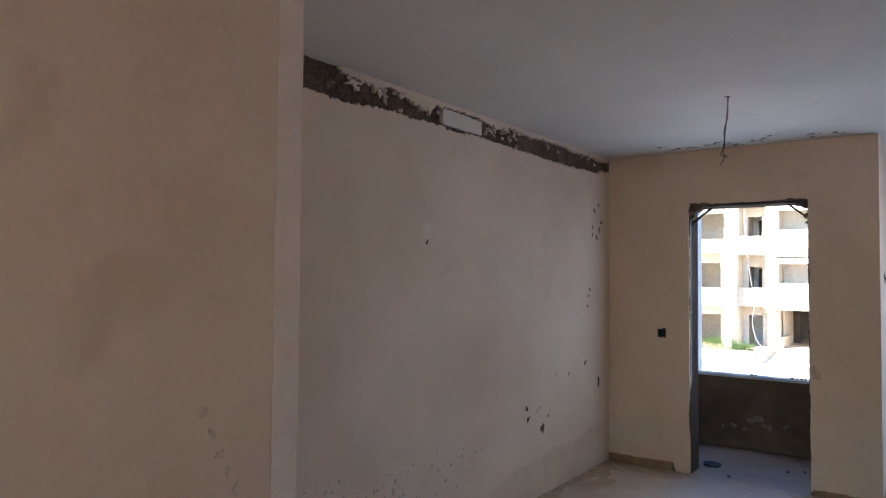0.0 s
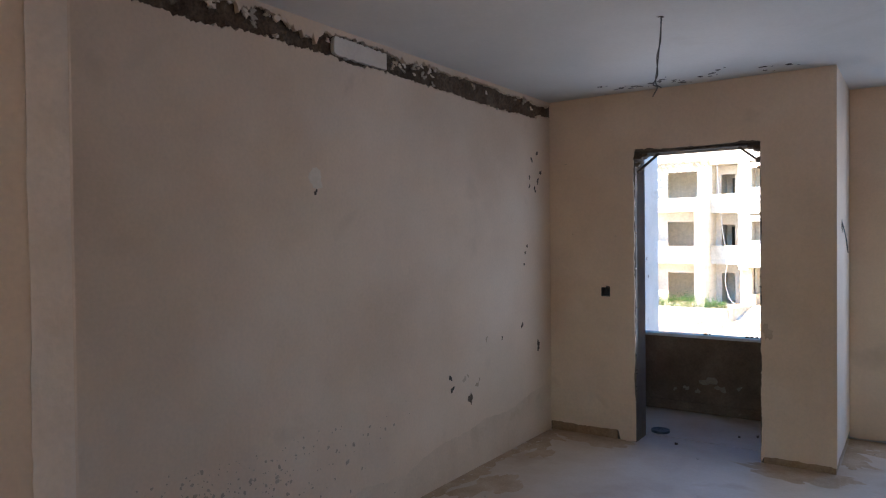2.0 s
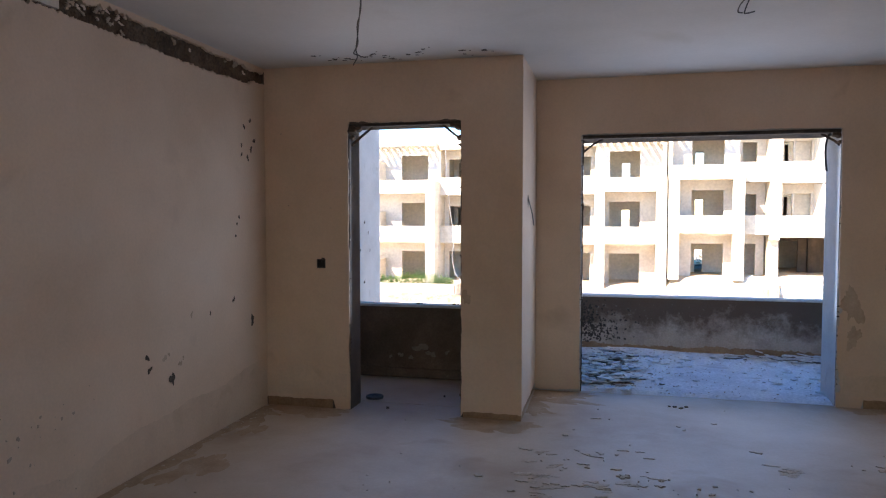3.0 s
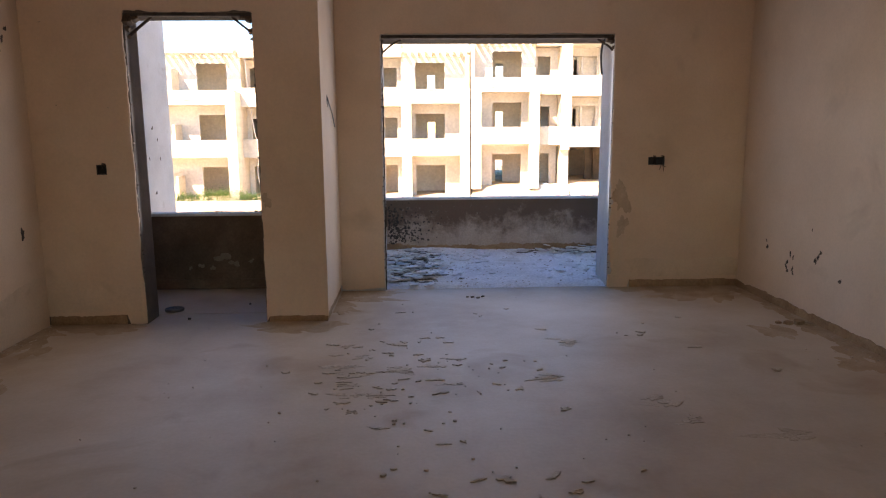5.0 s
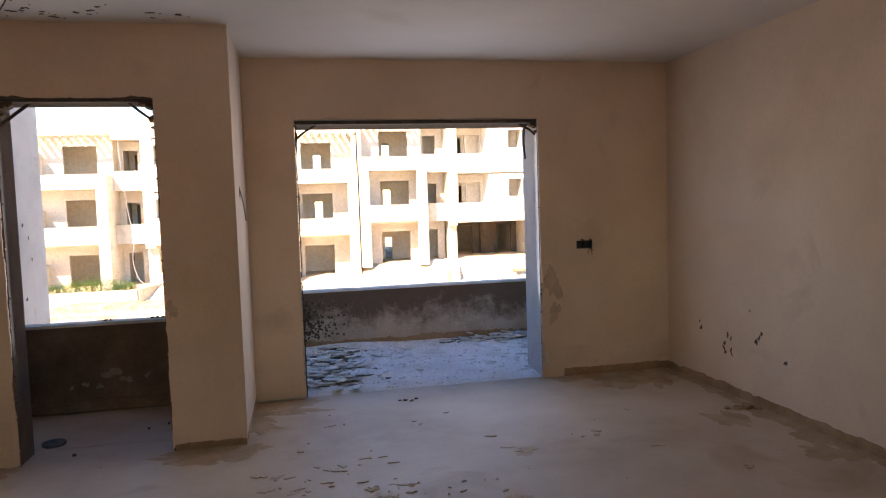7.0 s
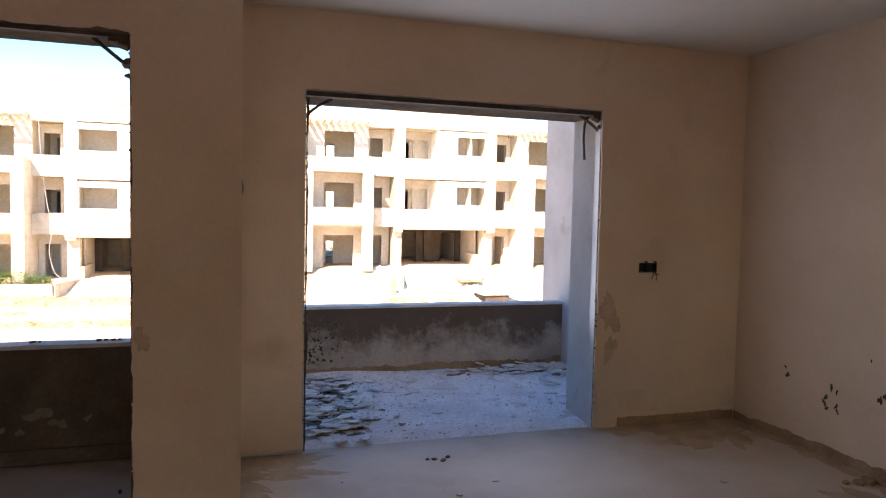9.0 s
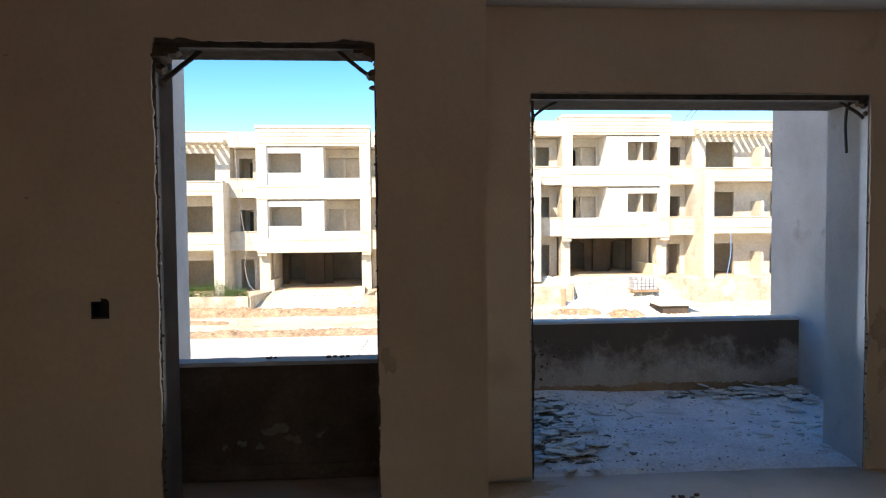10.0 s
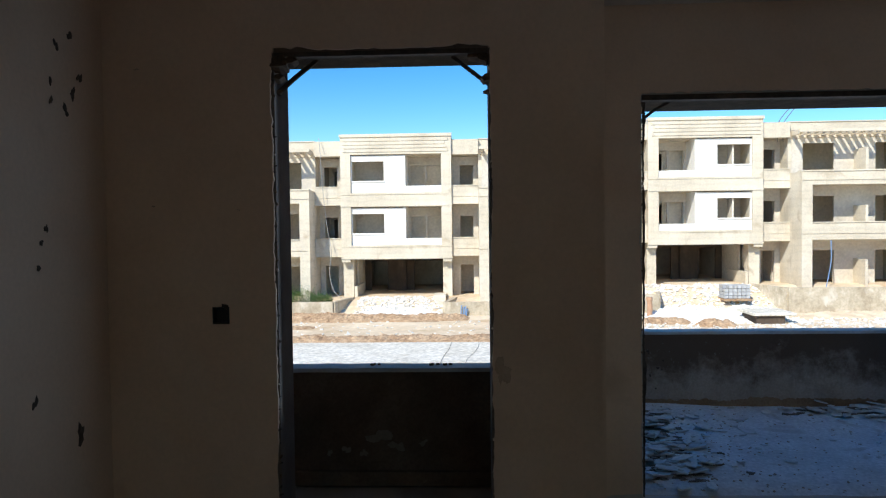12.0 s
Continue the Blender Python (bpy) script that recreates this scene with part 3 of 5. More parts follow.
# Slab out of view, added to dim the narrow balcony's floor and parapet.
setting("ceiling_balcony_1", block(SIDE_L, YA + ATHICK, H, PX - 0.3, PA_Y + 0.15, H + 0.2), JAMB_PALE, "plain unseen slab added to shade the narrow balcony")
setting("wall_balcony_left", block(SIDE_L - 0.2, YA + ATHICK, -0.2, SIDE_L, SIDE_L_END, 5.6), JAMB_PALE, "pale rendered balcony side wall with small holes")
setting("wall_balcony_right", block(SIDE_R, YB + BTHICK, -0.2, SIDE_R + 0.2, SIDE_R_END, 5.6), JAMB_PALE, "pale rendered balcony side wall")
setting("wall_balcony_middle", block(PX - 0.3, YB + BTHICK, -0.2, PX, PB_Y + 0.15, 2.9), JAMB_PALE, "pale rendered wall between the balconies")

# ---- things in the room ----
def gouges(name, parent, spots, normal, material, label, tall=1.6, thick=0.0025):
    """Small broken spots in the plaster: (place, radius) each."""
    for i, (at, r) in enumerate(spots):
        bm = on_wall(blot(r, 100 + i, tall, thick, 0.6, 14), at, normal, 0.5 * math.sin(i * 2.3))
        part(name, bm, material, parent, label if i == 0 else "")


LEFT_SPOTS = [(5.88, 2.27, 0.012), (5.79, 2.21, 0.012), (5.94, 2.12, 0.013), (5.75, 2.07, 0.009), (5.89, 2.05, 0.014), (5.75, 2.0, 0.009), (5.84, 1.98, 0.013), (5.7, 1.53, 0.009),
              (5.67, 1.48, 0.008), (5.65, 1.39, 0.008), (5.61, 0.92, 0.013), (5.88, 0.73, 0.024), (4.62, 0.68, 0.013), (4.64, 0.6, 0.014), (4.86, 0.5, 0.024), (5.3, 0.86, 0.007), (3.42, 1.84, 0.009)]
gouges("gouge", wall_left, [((XL, y, z), r) for y, z, r in LEFT_SPOTS], (1, 0, 0), HOLE, "dark broken spot in the plaster")
gouges("scuff", wall_left, [((XL, 4.79, 0.645), 0.018), ((XL, 4.83, 0.66), 0.01), ((XL, 4.95, 0.58), 0.016), ((XL, 4.98, 0.61), 0.009), ((XL, 5.08, 0.88), 0.013)], (1, 0, 0), STAIN, "chipped brown spot", 1.3, 0.0008)
part("filled_hole", on_wall(blot(0.05, 5, 1.0, 0.0006, 0.3, 26), (XL, 3.42, 1.91), (1, 0, 0)), FILLER, wall_left, "round patch of white filler")
bm = strips([[(y, 0.004, 0.16 + 0.085 * (y - 3.4) + 0.05 * noise.noise((y * 2.3, 0, 6)) + 0.02 * noise.noise((y * 11, 0, 6)) + 0.006 * noise.noise((y * 60, 0, 6))) for y in span(3.4, YA - 0.004, 0.02)]], lambda u, v, d: (XL + 0.0007 - d, u, v), 0.0005)
part("tide_mark", bm, TIDE, wall_left, "brown stain with an uneven upper edge")
bm = strips([[(x, 0.1, 0.36 - 0.1 * (x - XL) + 0.05 * noise.noise((x * 4, 0, 7)) + 0.015 * noise.noise((x * 17, 0, 7))) for x in span(XL + 0.002, A0 - 0.03, 0.02)]], lambda u, v, d: (u, YA - 0.0007 + d, v), 0.0005)
part("tide_mark", bm, TIDE, wall_a)
bm = strips([[(x, 0.1, 0.26 + 0.06 * noise.noise((x * 3, 0, 8)) + 0.02 * noise.noise((x * 14, 0, 8))) for x in span(B1 + 0.05, XR - 0.003, 0.02)]], lambda u, v, d: (u, YB - 0.0007 + d, v), 0.0005)
part("tide_mark", bm, TIDE, wall_b)
r = random.Random(8)
bm = bmesh.new()
for i in range(520):
    y, z = 1.95 + abs(r.gauss(0.55, 0.6)), max(0.06, 0.66 - abs(r.gauss(0, 0.28)) - 0.1 * r.random())
    if y < 5.8:
        bm = join(bm, on_wall(blot(r.choice((0.002, 0.003, 0.003, 0.004, 0.006, 0.009)) * r.uniform(0.7, 1.2), i, r.uniform(0.8, 1.4), 0.0009 + 0.000004 * i, 0.4, 9), (XL, y, z), (1, 0, 0), r.uniform(-0.9, 0.9)))
tagged(part("wall_grime", bm, SOOT), "brownish specks spattered low on the wall", "stain", kind="stuff")
gouges("scuff", near, [((STUB_X, 1.5 + 0.03 * i, z), 0.011) for i, z in enumerate((1.22, 1.15, 1.08, 1.02, 0.96))], (1, 0, 0), FAINT, "faint grey scuff")

CEIL_SPOTS = [(-2.41, 5.79), (-2.35, 5.95), (-2.3, 5.93), (-2.24, 5.97), (-2.2, 5.92), (-2.17, 5.95), (-2.06, 5.9), (-2.0, 5.88), (-1.97, 5.83), (-1.92, 5.95), (-1.87, 6.0), (-1.9, 5.9), (-1.72, 5.9),
              (-1.66, 5.93), (-1.63, 5.85), (-1.57, 5.77), (-1.31, 5.87), (-1.32, 5.98), (-1.16, 5.9)]
bm = bmesh.new()
for i, (x, y) in enumerate(CEIL_SPOTS):
    bm = join(bm, on_wall(blot((0.02, 0.012, 0.024, 0.015)[i % 4], 300 + i, 0.6, 0.003, 0.7, 14), (x, y, H), (0, 0, -1), 0.4 * math.sin(i)))
    bm = join(bm, on_wall(blot(0.006, 400 + i, 1.0, 0.002, 0.7, 9), (x + 0.05, y - 0.06 * math.sin(i), H), (0, 0, -1)))
part("gouge_marks", bm, HOLE, bpy.data.objects["ceiling"], "row of dark broken spots")

right = bpy.data.objects["wall_right"]
gouges("gouge", right, [((XR, 6.58, 0.45), 0.013), ((XR, 6.6, 0.5), 0.007), ((XR, 5.57, 0.37), 0.012), ((XR, 5.95, 0.68), 0.006)], (-1, 0, 0), HOLE, "dark broken spot in the plaster")
gouges("scuff", right, [((XR, 6.26, 0.38), 0.011), ((XR, 6.27, 0.34), 0.012), ((XR, 6.25, 0.31), 0.009), ((XR, 6.22, 0.45), 0.012), ((XR, 6.18, 0.43), 0.008), ((XR, 6.18, 0.34), 0.01), ((XR, 6.17, 0.31), 0.008), ((XR, 5.88, 0.46), 0.013), ((XR, 5.85, 0.49), 0.01), ((XR, 5.82, 0.53), 0.009), ((XR, 5.84, 0.51), 0.006)], (-1, 0, 0), HOLE, "chipped brown spot", 1.9)
part("damp_stain", on_wall(blot(0.075, 61, 1.7, 0.0006, 0.5, 48), (1.6, YB, 0.82), (0, -1, 0)), STAIN, wall_b, "brown damp stain")
part("damp_stain", on_wall(blot(0.05, 62, 1.6, 0.0008, 0.5, 48), (1.61, YB, 0.57), (0, -1, 0)), STAIN, wall_b)
part("damp_stain", on_wall(blot(0.03, 63, 1.7, 0.0006, 0.5, 40), (-1.33, YA, 0.92), (0, -1, 0)), STAIN, wall_a)
gouges("scuff", wall_a, [((-2.84, YA, 2.19), 0.008), ((-2.78, YA, 1.62), 0.007), ((-2.42, YA, 1.6), 0.006)], (0, -1, 0), SOOT, "faint grey scuff", 0.5)
side_left = bpy.data.objects["wall_balcony_left"]
gouges("gouge", side_left, [((SIDE_L, 8.33, 1.47), 0.014), ((SIDE_L, 8.2, 1.16), 0.01), ((SIDE_L, 8.32, 0.8), 0.014), ((SIDE_L, 8.5, 1.15), 0.01), ((SIDE_L, 8.45, 1.35), 0.009)], (1, 0, 0), HOLE, "small dark hole")
gouges("paint_splash", par_a, [((-2.0, PA_Y, 0.3), 0.06), ((-2.2, PA_Y, 0.22), 0.028), ((-1.9, PA_Y, 0.24), 0.04), ((-2.3, PA_Y, 0.2), 0.02), ((-1.75, PA_Y, 0.26), 0.022), ((-2.1, PA_Y, 0.2), 0.026)], (0, -1, 0), SPLASH, "thin pale cement splash", 0.7)
r = random.Random(15)
bm = bmesh.new()
for i in range(60):
    x = r.choice((r.uniform(-0.6, 2.0), r.uniform(-0.5, 0.1)))
    bm = join(bm, on_wall(blot(r.uniform(0.002, 0.008), 700 + i, r.uniform(0.7, 1.6), 0.0012, 0.6, 9), (x, PB_Y, r.uniform(0.34, 0.6)), (0, -1, 0)))
soot = bmesh.new()
for i in range(420):
    x, z = -0.56 + abs(r.gauss(0, 0.2)), 0.33 + r.gauss(0, 0.13)
    if 0.1 < z < 0.63:
        soot = join(soot, on_wall(blot(r.uniform(0.002, 0.013), 5000 + i, r.uniform(0.7, 1.4), 0.001 + 0.000006 * i, 0.5, 10), (x, PB_Y, z), (0, -1, 0)))
tagged(part("soot_blotches", soot, SOOT_AND_SHADE), "black soot blotches at the end of the parapet", "stain", kind="stuff")
tagged(part("cement_specks", bm, SPLASH), "pale cement specks on the parapet", "stain", kind="stuff")


def socket_box(name, label, at, boxes, tails):
    """Open flush boxes in a wall: each a rim, a cup and a bit of broken edge, with wire tails."""
    root = thing(name, label, "electrical box", at)
    for dx in boxes:
        w = 0.034
        cup = cells([dx - w, dx - w + 0.004, dx + w - 0.004, dx + w], [-0.003, 0.036, 0.04], [-w, -w + 0.004, w - 0.004, w], [(dx - w + 0.004, -1, -w + 0.004, dx + w - 0.004, 0.036, w - 0.004)])
        part("box", cup, BLACK, root)
        part("broken_rim", on_wall(join(*[blot(0.012, 40 + k, 1.0, 0.002, 0.7, 10) if k == 0 else blot(0.009, 41 + k, 1.0, 0.002, 0.7, 10) for k in range(2)]), (dx + 0.02, -0.001, w + 0.004), (0, -1, 0)), HOLE, root)
    for pts in tails:
        part("wire_tail", tube(curve_points(pts, 10), 0.0028, 6), BLACK, root)
    return root


socket_box("socket_box", "open black flush box in the plaster", (SOCK_A[0], YA, SOCK_A[1]), (0.0,), ([(0.0, 0.02, 0.01), (0.005, -0.012, 0.03), (0.02, -0.015, 0.045)],))
socket_box("double_socket_box", "pair of open black flush boxes with loose wires", (SOCK_B[0], YB, SOCK_B[1]), (-0.037, 0.037),
           ([(0.03, 0.02, -0.01), (0.035, -0.02, -0.035), (0.02, -0.02, -0.08)], [(0.045, 0.02, -0.01), (0.06, -0.02, -0.045), (0.075, -0.025, -0.05)], [(0.05, 0.02, -0.01), (0.055, -0.02, -0.05), (0.06, -0.02, -0.09)]))
chase = thing("chased_cable", "dark cable tail hanging from a chased slot in the pier", "cable", (PX, 6.45, 1.66))
part("slot", on_wall(blot(0.02, 71, 2.4, 0.003, 0.5, 18), (0, 0, 0), (1, 0, 0)), HOLE, chase)
part("cable", tube(curve_points([(0.002, 0, 0.02), (0.012, 0.08, -0.05), (0.008, 0.24, -0.1), (0.01, 0.36, -0.2)], 16), 0.004, 6), BLACK, chase)


def ceiling_cable(label, at, strands):
    root = thing("ceiling_cable", label, "cable", at)
    part("ceiling_hole", on_wall(blot(0.014, 81, 1.0, 0.002, 0.5, 14), (0, 0, -0.0005), (0, 0, -1)), HOLE, root)
    for pts in strands:
        part("strand", tube(curve_points(pts, 26), 0.0032, 6), WIRE, root)


ceiling_cable("bare grey cable hanging from a hole in the ceiling", (-1.535, 4.42, H), [[(0, 0, 0), (-0.002, 0, -0.12), (-0.022, 0, -0.2), (-0.02, 0.005, -0.29), (-0.045, 0.01, -0.335), (-0.02, 0, -0.355), (-0.045, 0, -0.4)],
              [(0.004, 0, 0), (-0.008, 0, -0.14), (-0.02, 0.004, -0.24), (-0.028, 0, -0.33), (0.0, 0, -0.36)]])
ceiling_cable("bare looped cable pair hanging from the ceiling", (0.43, 4.56, H), [[(0, 0, 0), (-0.03, 0.02, -0.06), (-0.07, 0.04, -0.12), (-0.1, 0.06, -0.2), (-0.09, 0.06, -0.21), (-0.055, 0.055, -0.205)],
              [(0.004, 0, 0), (-0.02, 0.02, -0.06), (-0.06, 0.04, -0.11), (-0.115, 0.06, -0.16), (-0.13, 0.06, -0.2), (-0.11, 0.06, -0.207)]])


def corner_brace(label, points, radius, lumps):
    root = thing("corner_brace", label, "steel strap", points[0], "straps left in the opening corners")
    o = Vector(points[0])
    part("strap", tube(curve_points([Vector(p) - o for p in points], 12), radius, 6), STEEL, root)
    for i, (p, q) in enumerate(lumps):
        bm = shard(900 + i, q, q * 0.9)
        bm.transform(Matrix.Translation(Vector(p) - o) @ Matrix.Rotation(1.1, 4, "X"))
        part("mortar_lump", bm, CONCRETE, root)


corner_brace("dark rusty strap across the doorway corner", [(A0 - 0.002, YA + 0.08, 2.095), (A0 + 0.08, YA + 0.075, 2.162), (A0 + 0.17, YA + 0.08, ATOP - 0.018)], 0.0105, [((A0 + 0.012, YA + 0.07, 2.09), 0.02), ((A0 + 0.03, YA + 0.04, 2.19), 0.05), ((A0 + 0.075, YA + 0.04, 2.205), 0.035), ((A0 + 0.02, YA + 0.05, 2.14), 0.035)])
corner_brace("dark rusty strap across the doorway corner", [(A1 + 0.002, YA + 0.06, 2.11), (A1 - 0.07, YA + 0.06, 2.166), (A1 - 0.15, YA + 0.07, ATOP - 0.018)], 0.009, [((A1 - 0.02, YA + 0.04, 2.2), 0.04), ((A1 - 0.06, YA + 0.05, 2.215), 0.03), ((A1 - 0.006, YA + 0.04, 2.12), 0.03), ((A1 - 0.004, YA + 0.04, 2.07), 0.018)])
corner_brace("dark rusty strap across the opening corner", [(B0 - 0.002, YB + 0.1, 2.08), (B0 + 0.08, YB + 0.1, 2.15), (B0 + 0.17, YB + 0.1, BTOP - 0.028)], 0.009, [((B0 + 0.004, YB + 0.08, 2.08), 0.018)])
corner_brace("dark rusty strap across the opening corner", [(B1 + 0.002, YB + 0.06, 2.1), (B1 - 0.04, YB + 0.07, 2.14), (B1 - 0.13, YB + 0.09, BTOP - 0.028)], 0.01, [((B1 - 0.006, YB + 0.04, 2.12), 0.022), ((B1 - 0.03, YB + 0.05, 2.18), 0.035), ((B1 - 0.01, YB + 0.05, 2.17), 0.03)])
hose = thing("cable_conduit", "short black conduit hanging from the lintel", "conduit", (B1 - 0.085, YB + 0.09, BTOP - 0.03))
part("conduit", tube(curve_points([(0.02, 0, 0.0), (0.0, 0, -0.05), (-0.01, -0.005, -0.14), (-0.006, -0.005, -0.22), (0.004, 0, -0.3)], 18), 0.0095, 8), BLACK, hose)


# broken plaster teeth along the jamb edges
def edge_crumbs(parent, x, y, z0, z1, seed, turn):
    r = random.Random(seed)
    z = z0
    while z < z1:
        bm = shard(seed + int(z * 100), r.uniform(0.005, 0.012), 0.007)
        bm.transform(Matrix.Translation((x + turn * r.uniform(0.0, 0.008), y + r.uniform(0.008, 0.02), z)) @ Matrix.Rotation(r.uniform(0, 3), 4, "X") @ Matrix.Rotation(r.uniform(0, 3), 4, "Y"))
        part("crumb", bm, r.choice((CONCRETE, SOOT_AND_SHADE, SOOT_AND_SHADE, PATCH)), parent)
        z += r.uniform(0.025, 0.09)


edge_crumbs(wall_a, A0, YA, 0.1, 2.2, 1, -1)
edge_crumbs(wall_a, A1, YA, 0.1, 2.2, 2, 1)
edge_crumbs(wall_b, B0, YB, 0.1, 2.2, 3, -1)
edge_crumbs(wall_b, B1, YB, 0.05, 2.2, 4, 1)

# mud and scrapes on the floor
MUD_SPOTS = [(-0.69, 5.46, 0.05), (-0.79, 5.08, 0.08), (-0.62, 5.07, 0.06), (-0.64, 4.93, 0.09), (-0.37, 5.03, 0.07), (-0.3, 4.95, 0.045), (-0.13, 5.06, 0.06), (-0.02, 5.18, 0.05), (-0.65, 4.72, 0.08), (-0.61, 4.59, 0.07),
             (-0.46, 4.57, 0.06), (-0.05, 4.74, 0.05), (0.5, 4.82, 0.11), (1.04, 4.45, 0.1), (1.11, 4.19, 0.07), (-0.58, 4.37, 0.03), (-0.44, 4.18, 0.035), (-0.75, 5.3, 0.04), (-0.58, 5.25, 0.05), (1.5, 4.0, 0.12), (0.75, 5.5, 0.09)]
for i, (x, y, q) in enumerate(MUD_SPOTS):
    bm = bmesh.new()
    r = random.Random(i)
    for k in range(5):
        b2 = blot(q * r.uniform(0.25, 0.7), 50 * i + k, r.uniform(0.3, 0.7), 0.0012 + 0.0005 * k, 0.8, 16)
        b2.transform(Matrix.Translation((x + r.gauss(0, q * 0.7), y + r.gauss(0, q * 0.35), 0.0)) @ Matrix.Rotation(r.uniform(-0.25, 0.35), 4, "Z"))
        bm = join(bm, b2)
    part("mud_mark", bm, MUD, floor, "dried brown mud mark" if i == 0 else "")
r = random.Random(31)
bm = bmesh.new()
for i in range(80):
    x, y = r.choice(((r.gauss(-0.55, 0.22), r.gauss(4.95, 0.35)), (r.gauss(-0.1, 0.4), r.gauss(4.8, 0.4)), (r.uniform(-0.8, 2.2), r.uniform(3.4, 6.4))))
    b2 = blot(r.uniform(0.01, 0.035), 2000 + i, r.uniform(0.35, 0.8), 0.004 + 0.00003 * i, 0.9, 14)
    b2.transform(Matrix.Translation((x, y, 0.0)) @ Matrix.Rotation(r.gauss(0.05, 0.35), 4, "Z"))
    bm = join(bm, b2)
tagged(part("mud_flecks", bm, MUD), "fine dried mud flecks trodden over the floor", "mud", kind="stuff")


def kept_in(bm, deep):
    """Keeps a floor patch inside the room; deep: in the part beyond the pier."""
    for v in bm.verts:
        v.co.x = min(max(v.co.x, PX + 0.001 if deep else XL + 0.001), XR - 0.001)
        v.co.y = min(v.co.y, YB + 0.003 if deep else YA + 0.003)
    return bm


# Brown patches along the walls: some dirt, mostly the floor's edge shade painted on.
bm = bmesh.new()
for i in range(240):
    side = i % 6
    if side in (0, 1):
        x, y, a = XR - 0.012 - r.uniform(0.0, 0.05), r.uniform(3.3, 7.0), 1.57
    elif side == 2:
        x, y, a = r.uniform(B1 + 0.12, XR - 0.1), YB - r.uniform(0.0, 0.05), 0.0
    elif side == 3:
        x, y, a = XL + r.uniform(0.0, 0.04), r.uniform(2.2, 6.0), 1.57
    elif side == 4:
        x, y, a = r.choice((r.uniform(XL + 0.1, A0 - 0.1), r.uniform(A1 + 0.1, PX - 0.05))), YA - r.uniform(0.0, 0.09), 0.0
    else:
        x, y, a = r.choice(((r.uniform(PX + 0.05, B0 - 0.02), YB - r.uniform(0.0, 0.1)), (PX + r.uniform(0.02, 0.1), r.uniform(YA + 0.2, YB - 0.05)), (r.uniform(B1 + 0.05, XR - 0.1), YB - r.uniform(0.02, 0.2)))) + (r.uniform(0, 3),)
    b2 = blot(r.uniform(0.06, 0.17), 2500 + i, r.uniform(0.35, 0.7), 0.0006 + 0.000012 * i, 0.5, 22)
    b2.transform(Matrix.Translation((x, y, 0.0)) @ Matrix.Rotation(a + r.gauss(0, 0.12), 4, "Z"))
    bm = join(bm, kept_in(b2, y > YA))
# Wider patches paint in the dim floor corners.
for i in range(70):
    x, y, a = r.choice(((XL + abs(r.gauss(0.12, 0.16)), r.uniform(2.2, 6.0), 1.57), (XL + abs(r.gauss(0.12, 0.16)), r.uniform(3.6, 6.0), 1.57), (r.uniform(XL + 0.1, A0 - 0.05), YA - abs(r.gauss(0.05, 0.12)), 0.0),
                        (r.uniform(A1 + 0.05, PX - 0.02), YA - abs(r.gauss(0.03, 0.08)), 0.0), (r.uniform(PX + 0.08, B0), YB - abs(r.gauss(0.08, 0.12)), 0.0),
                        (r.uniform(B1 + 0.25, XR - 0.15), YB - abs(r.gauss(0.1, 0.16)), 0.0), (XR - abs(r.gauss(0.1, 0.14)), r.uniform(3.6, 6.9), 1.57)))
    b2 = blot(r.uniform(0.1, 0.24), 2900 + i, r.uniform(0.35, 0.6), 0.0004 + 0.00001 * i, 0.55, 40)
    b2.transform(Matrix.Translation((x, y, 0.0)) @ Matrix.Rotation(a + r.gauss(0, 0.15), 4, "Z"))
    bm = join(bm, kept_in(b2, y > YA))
tagged(part("floor_dirt", bm, FOOT_DIRT_SHADE), "brown dirt and painted shade along the foot of the walls", "dirt", kind="stuff")
r = random.Random(77)
bm = bmesh.new()
for i in range(230):
    x, y = r.choice(((r.gauss(-0.3, 0.5), r.gauss(4.4, 0.7)), (r.uniform(-2.9, 2.6), r.uniform(2.5, 7.0)), (XR - abs(r.gauss(0, 0.12)) - 0.02, r.uniform(3.5, 7.0)), (XL + abs(r.gauss(0, 0.05)) + 0.02, r.uniform(2.4, 6.0))))
    if XL + 0.02 < x < XR - 0.02 and y < (YA - 0.03 if x < PX + 0.05 else YB - 0.03):
        b2 = shard(i, r.uniform(0.004, 0.014), r.uniform(0.003, 0.008))
        b2.transform(Matrix.Translation((x, y, 0.0)) @ Matrix.Rotation(r.uniform(0, 6.3), 4, "Z"))
        bm = join(bm, b2)
tagged(part("floor_grit", bm, MUD), "scattered small crumbs and grit on the floor", "debris", kind="stuff")


def debris(name, label, at, pieces, material, group=""):
    root = thing(name, label, "debris", at, group)
    for i, (x, y, q, h, a) in enumerate(pieces):
        bm = shard(37 + i + int(at[0] * 90), q, h)
        bm.transform(Matrix.Translation((x, y, 0)) @ Matrix.Rotation(a, 4, "Z"))
        part("piece", bm, material, root)


debris("broken_plaster_piece", "dark broken pieces lying beside the wall", (2.5, 5.82, 0.0), [(0, 0, 0.05, 0.02, 0.2), (0.07, 0.0, 0.06, 0.025, 1.2), (0.13, -0.04, 0.04, 0.015, 2.0), (-0.06, 0.03, 0.03, 0.012, 0.4)], MORTAR)
debris("stone_chips", "small dark chips on the floor before the opening", (0.24, 6.79, 0.0), [(0, 0, 0.02, 0.01, 0.1), (0.05, -0.02, 0.025, 0.008, 0.9), (-0.04, 0.01, 0.015, 0.008, 2.2), (0.09, 0.02, 0.02, 0.01, 0.4)], CONCRETE)
debris("stone", "single small dark stone on the floor", (-1.99, 6.22, 0.0), [(0, 0, 0.016, 0.014, 0.3)], CONCRETE, "stones in the doorway")
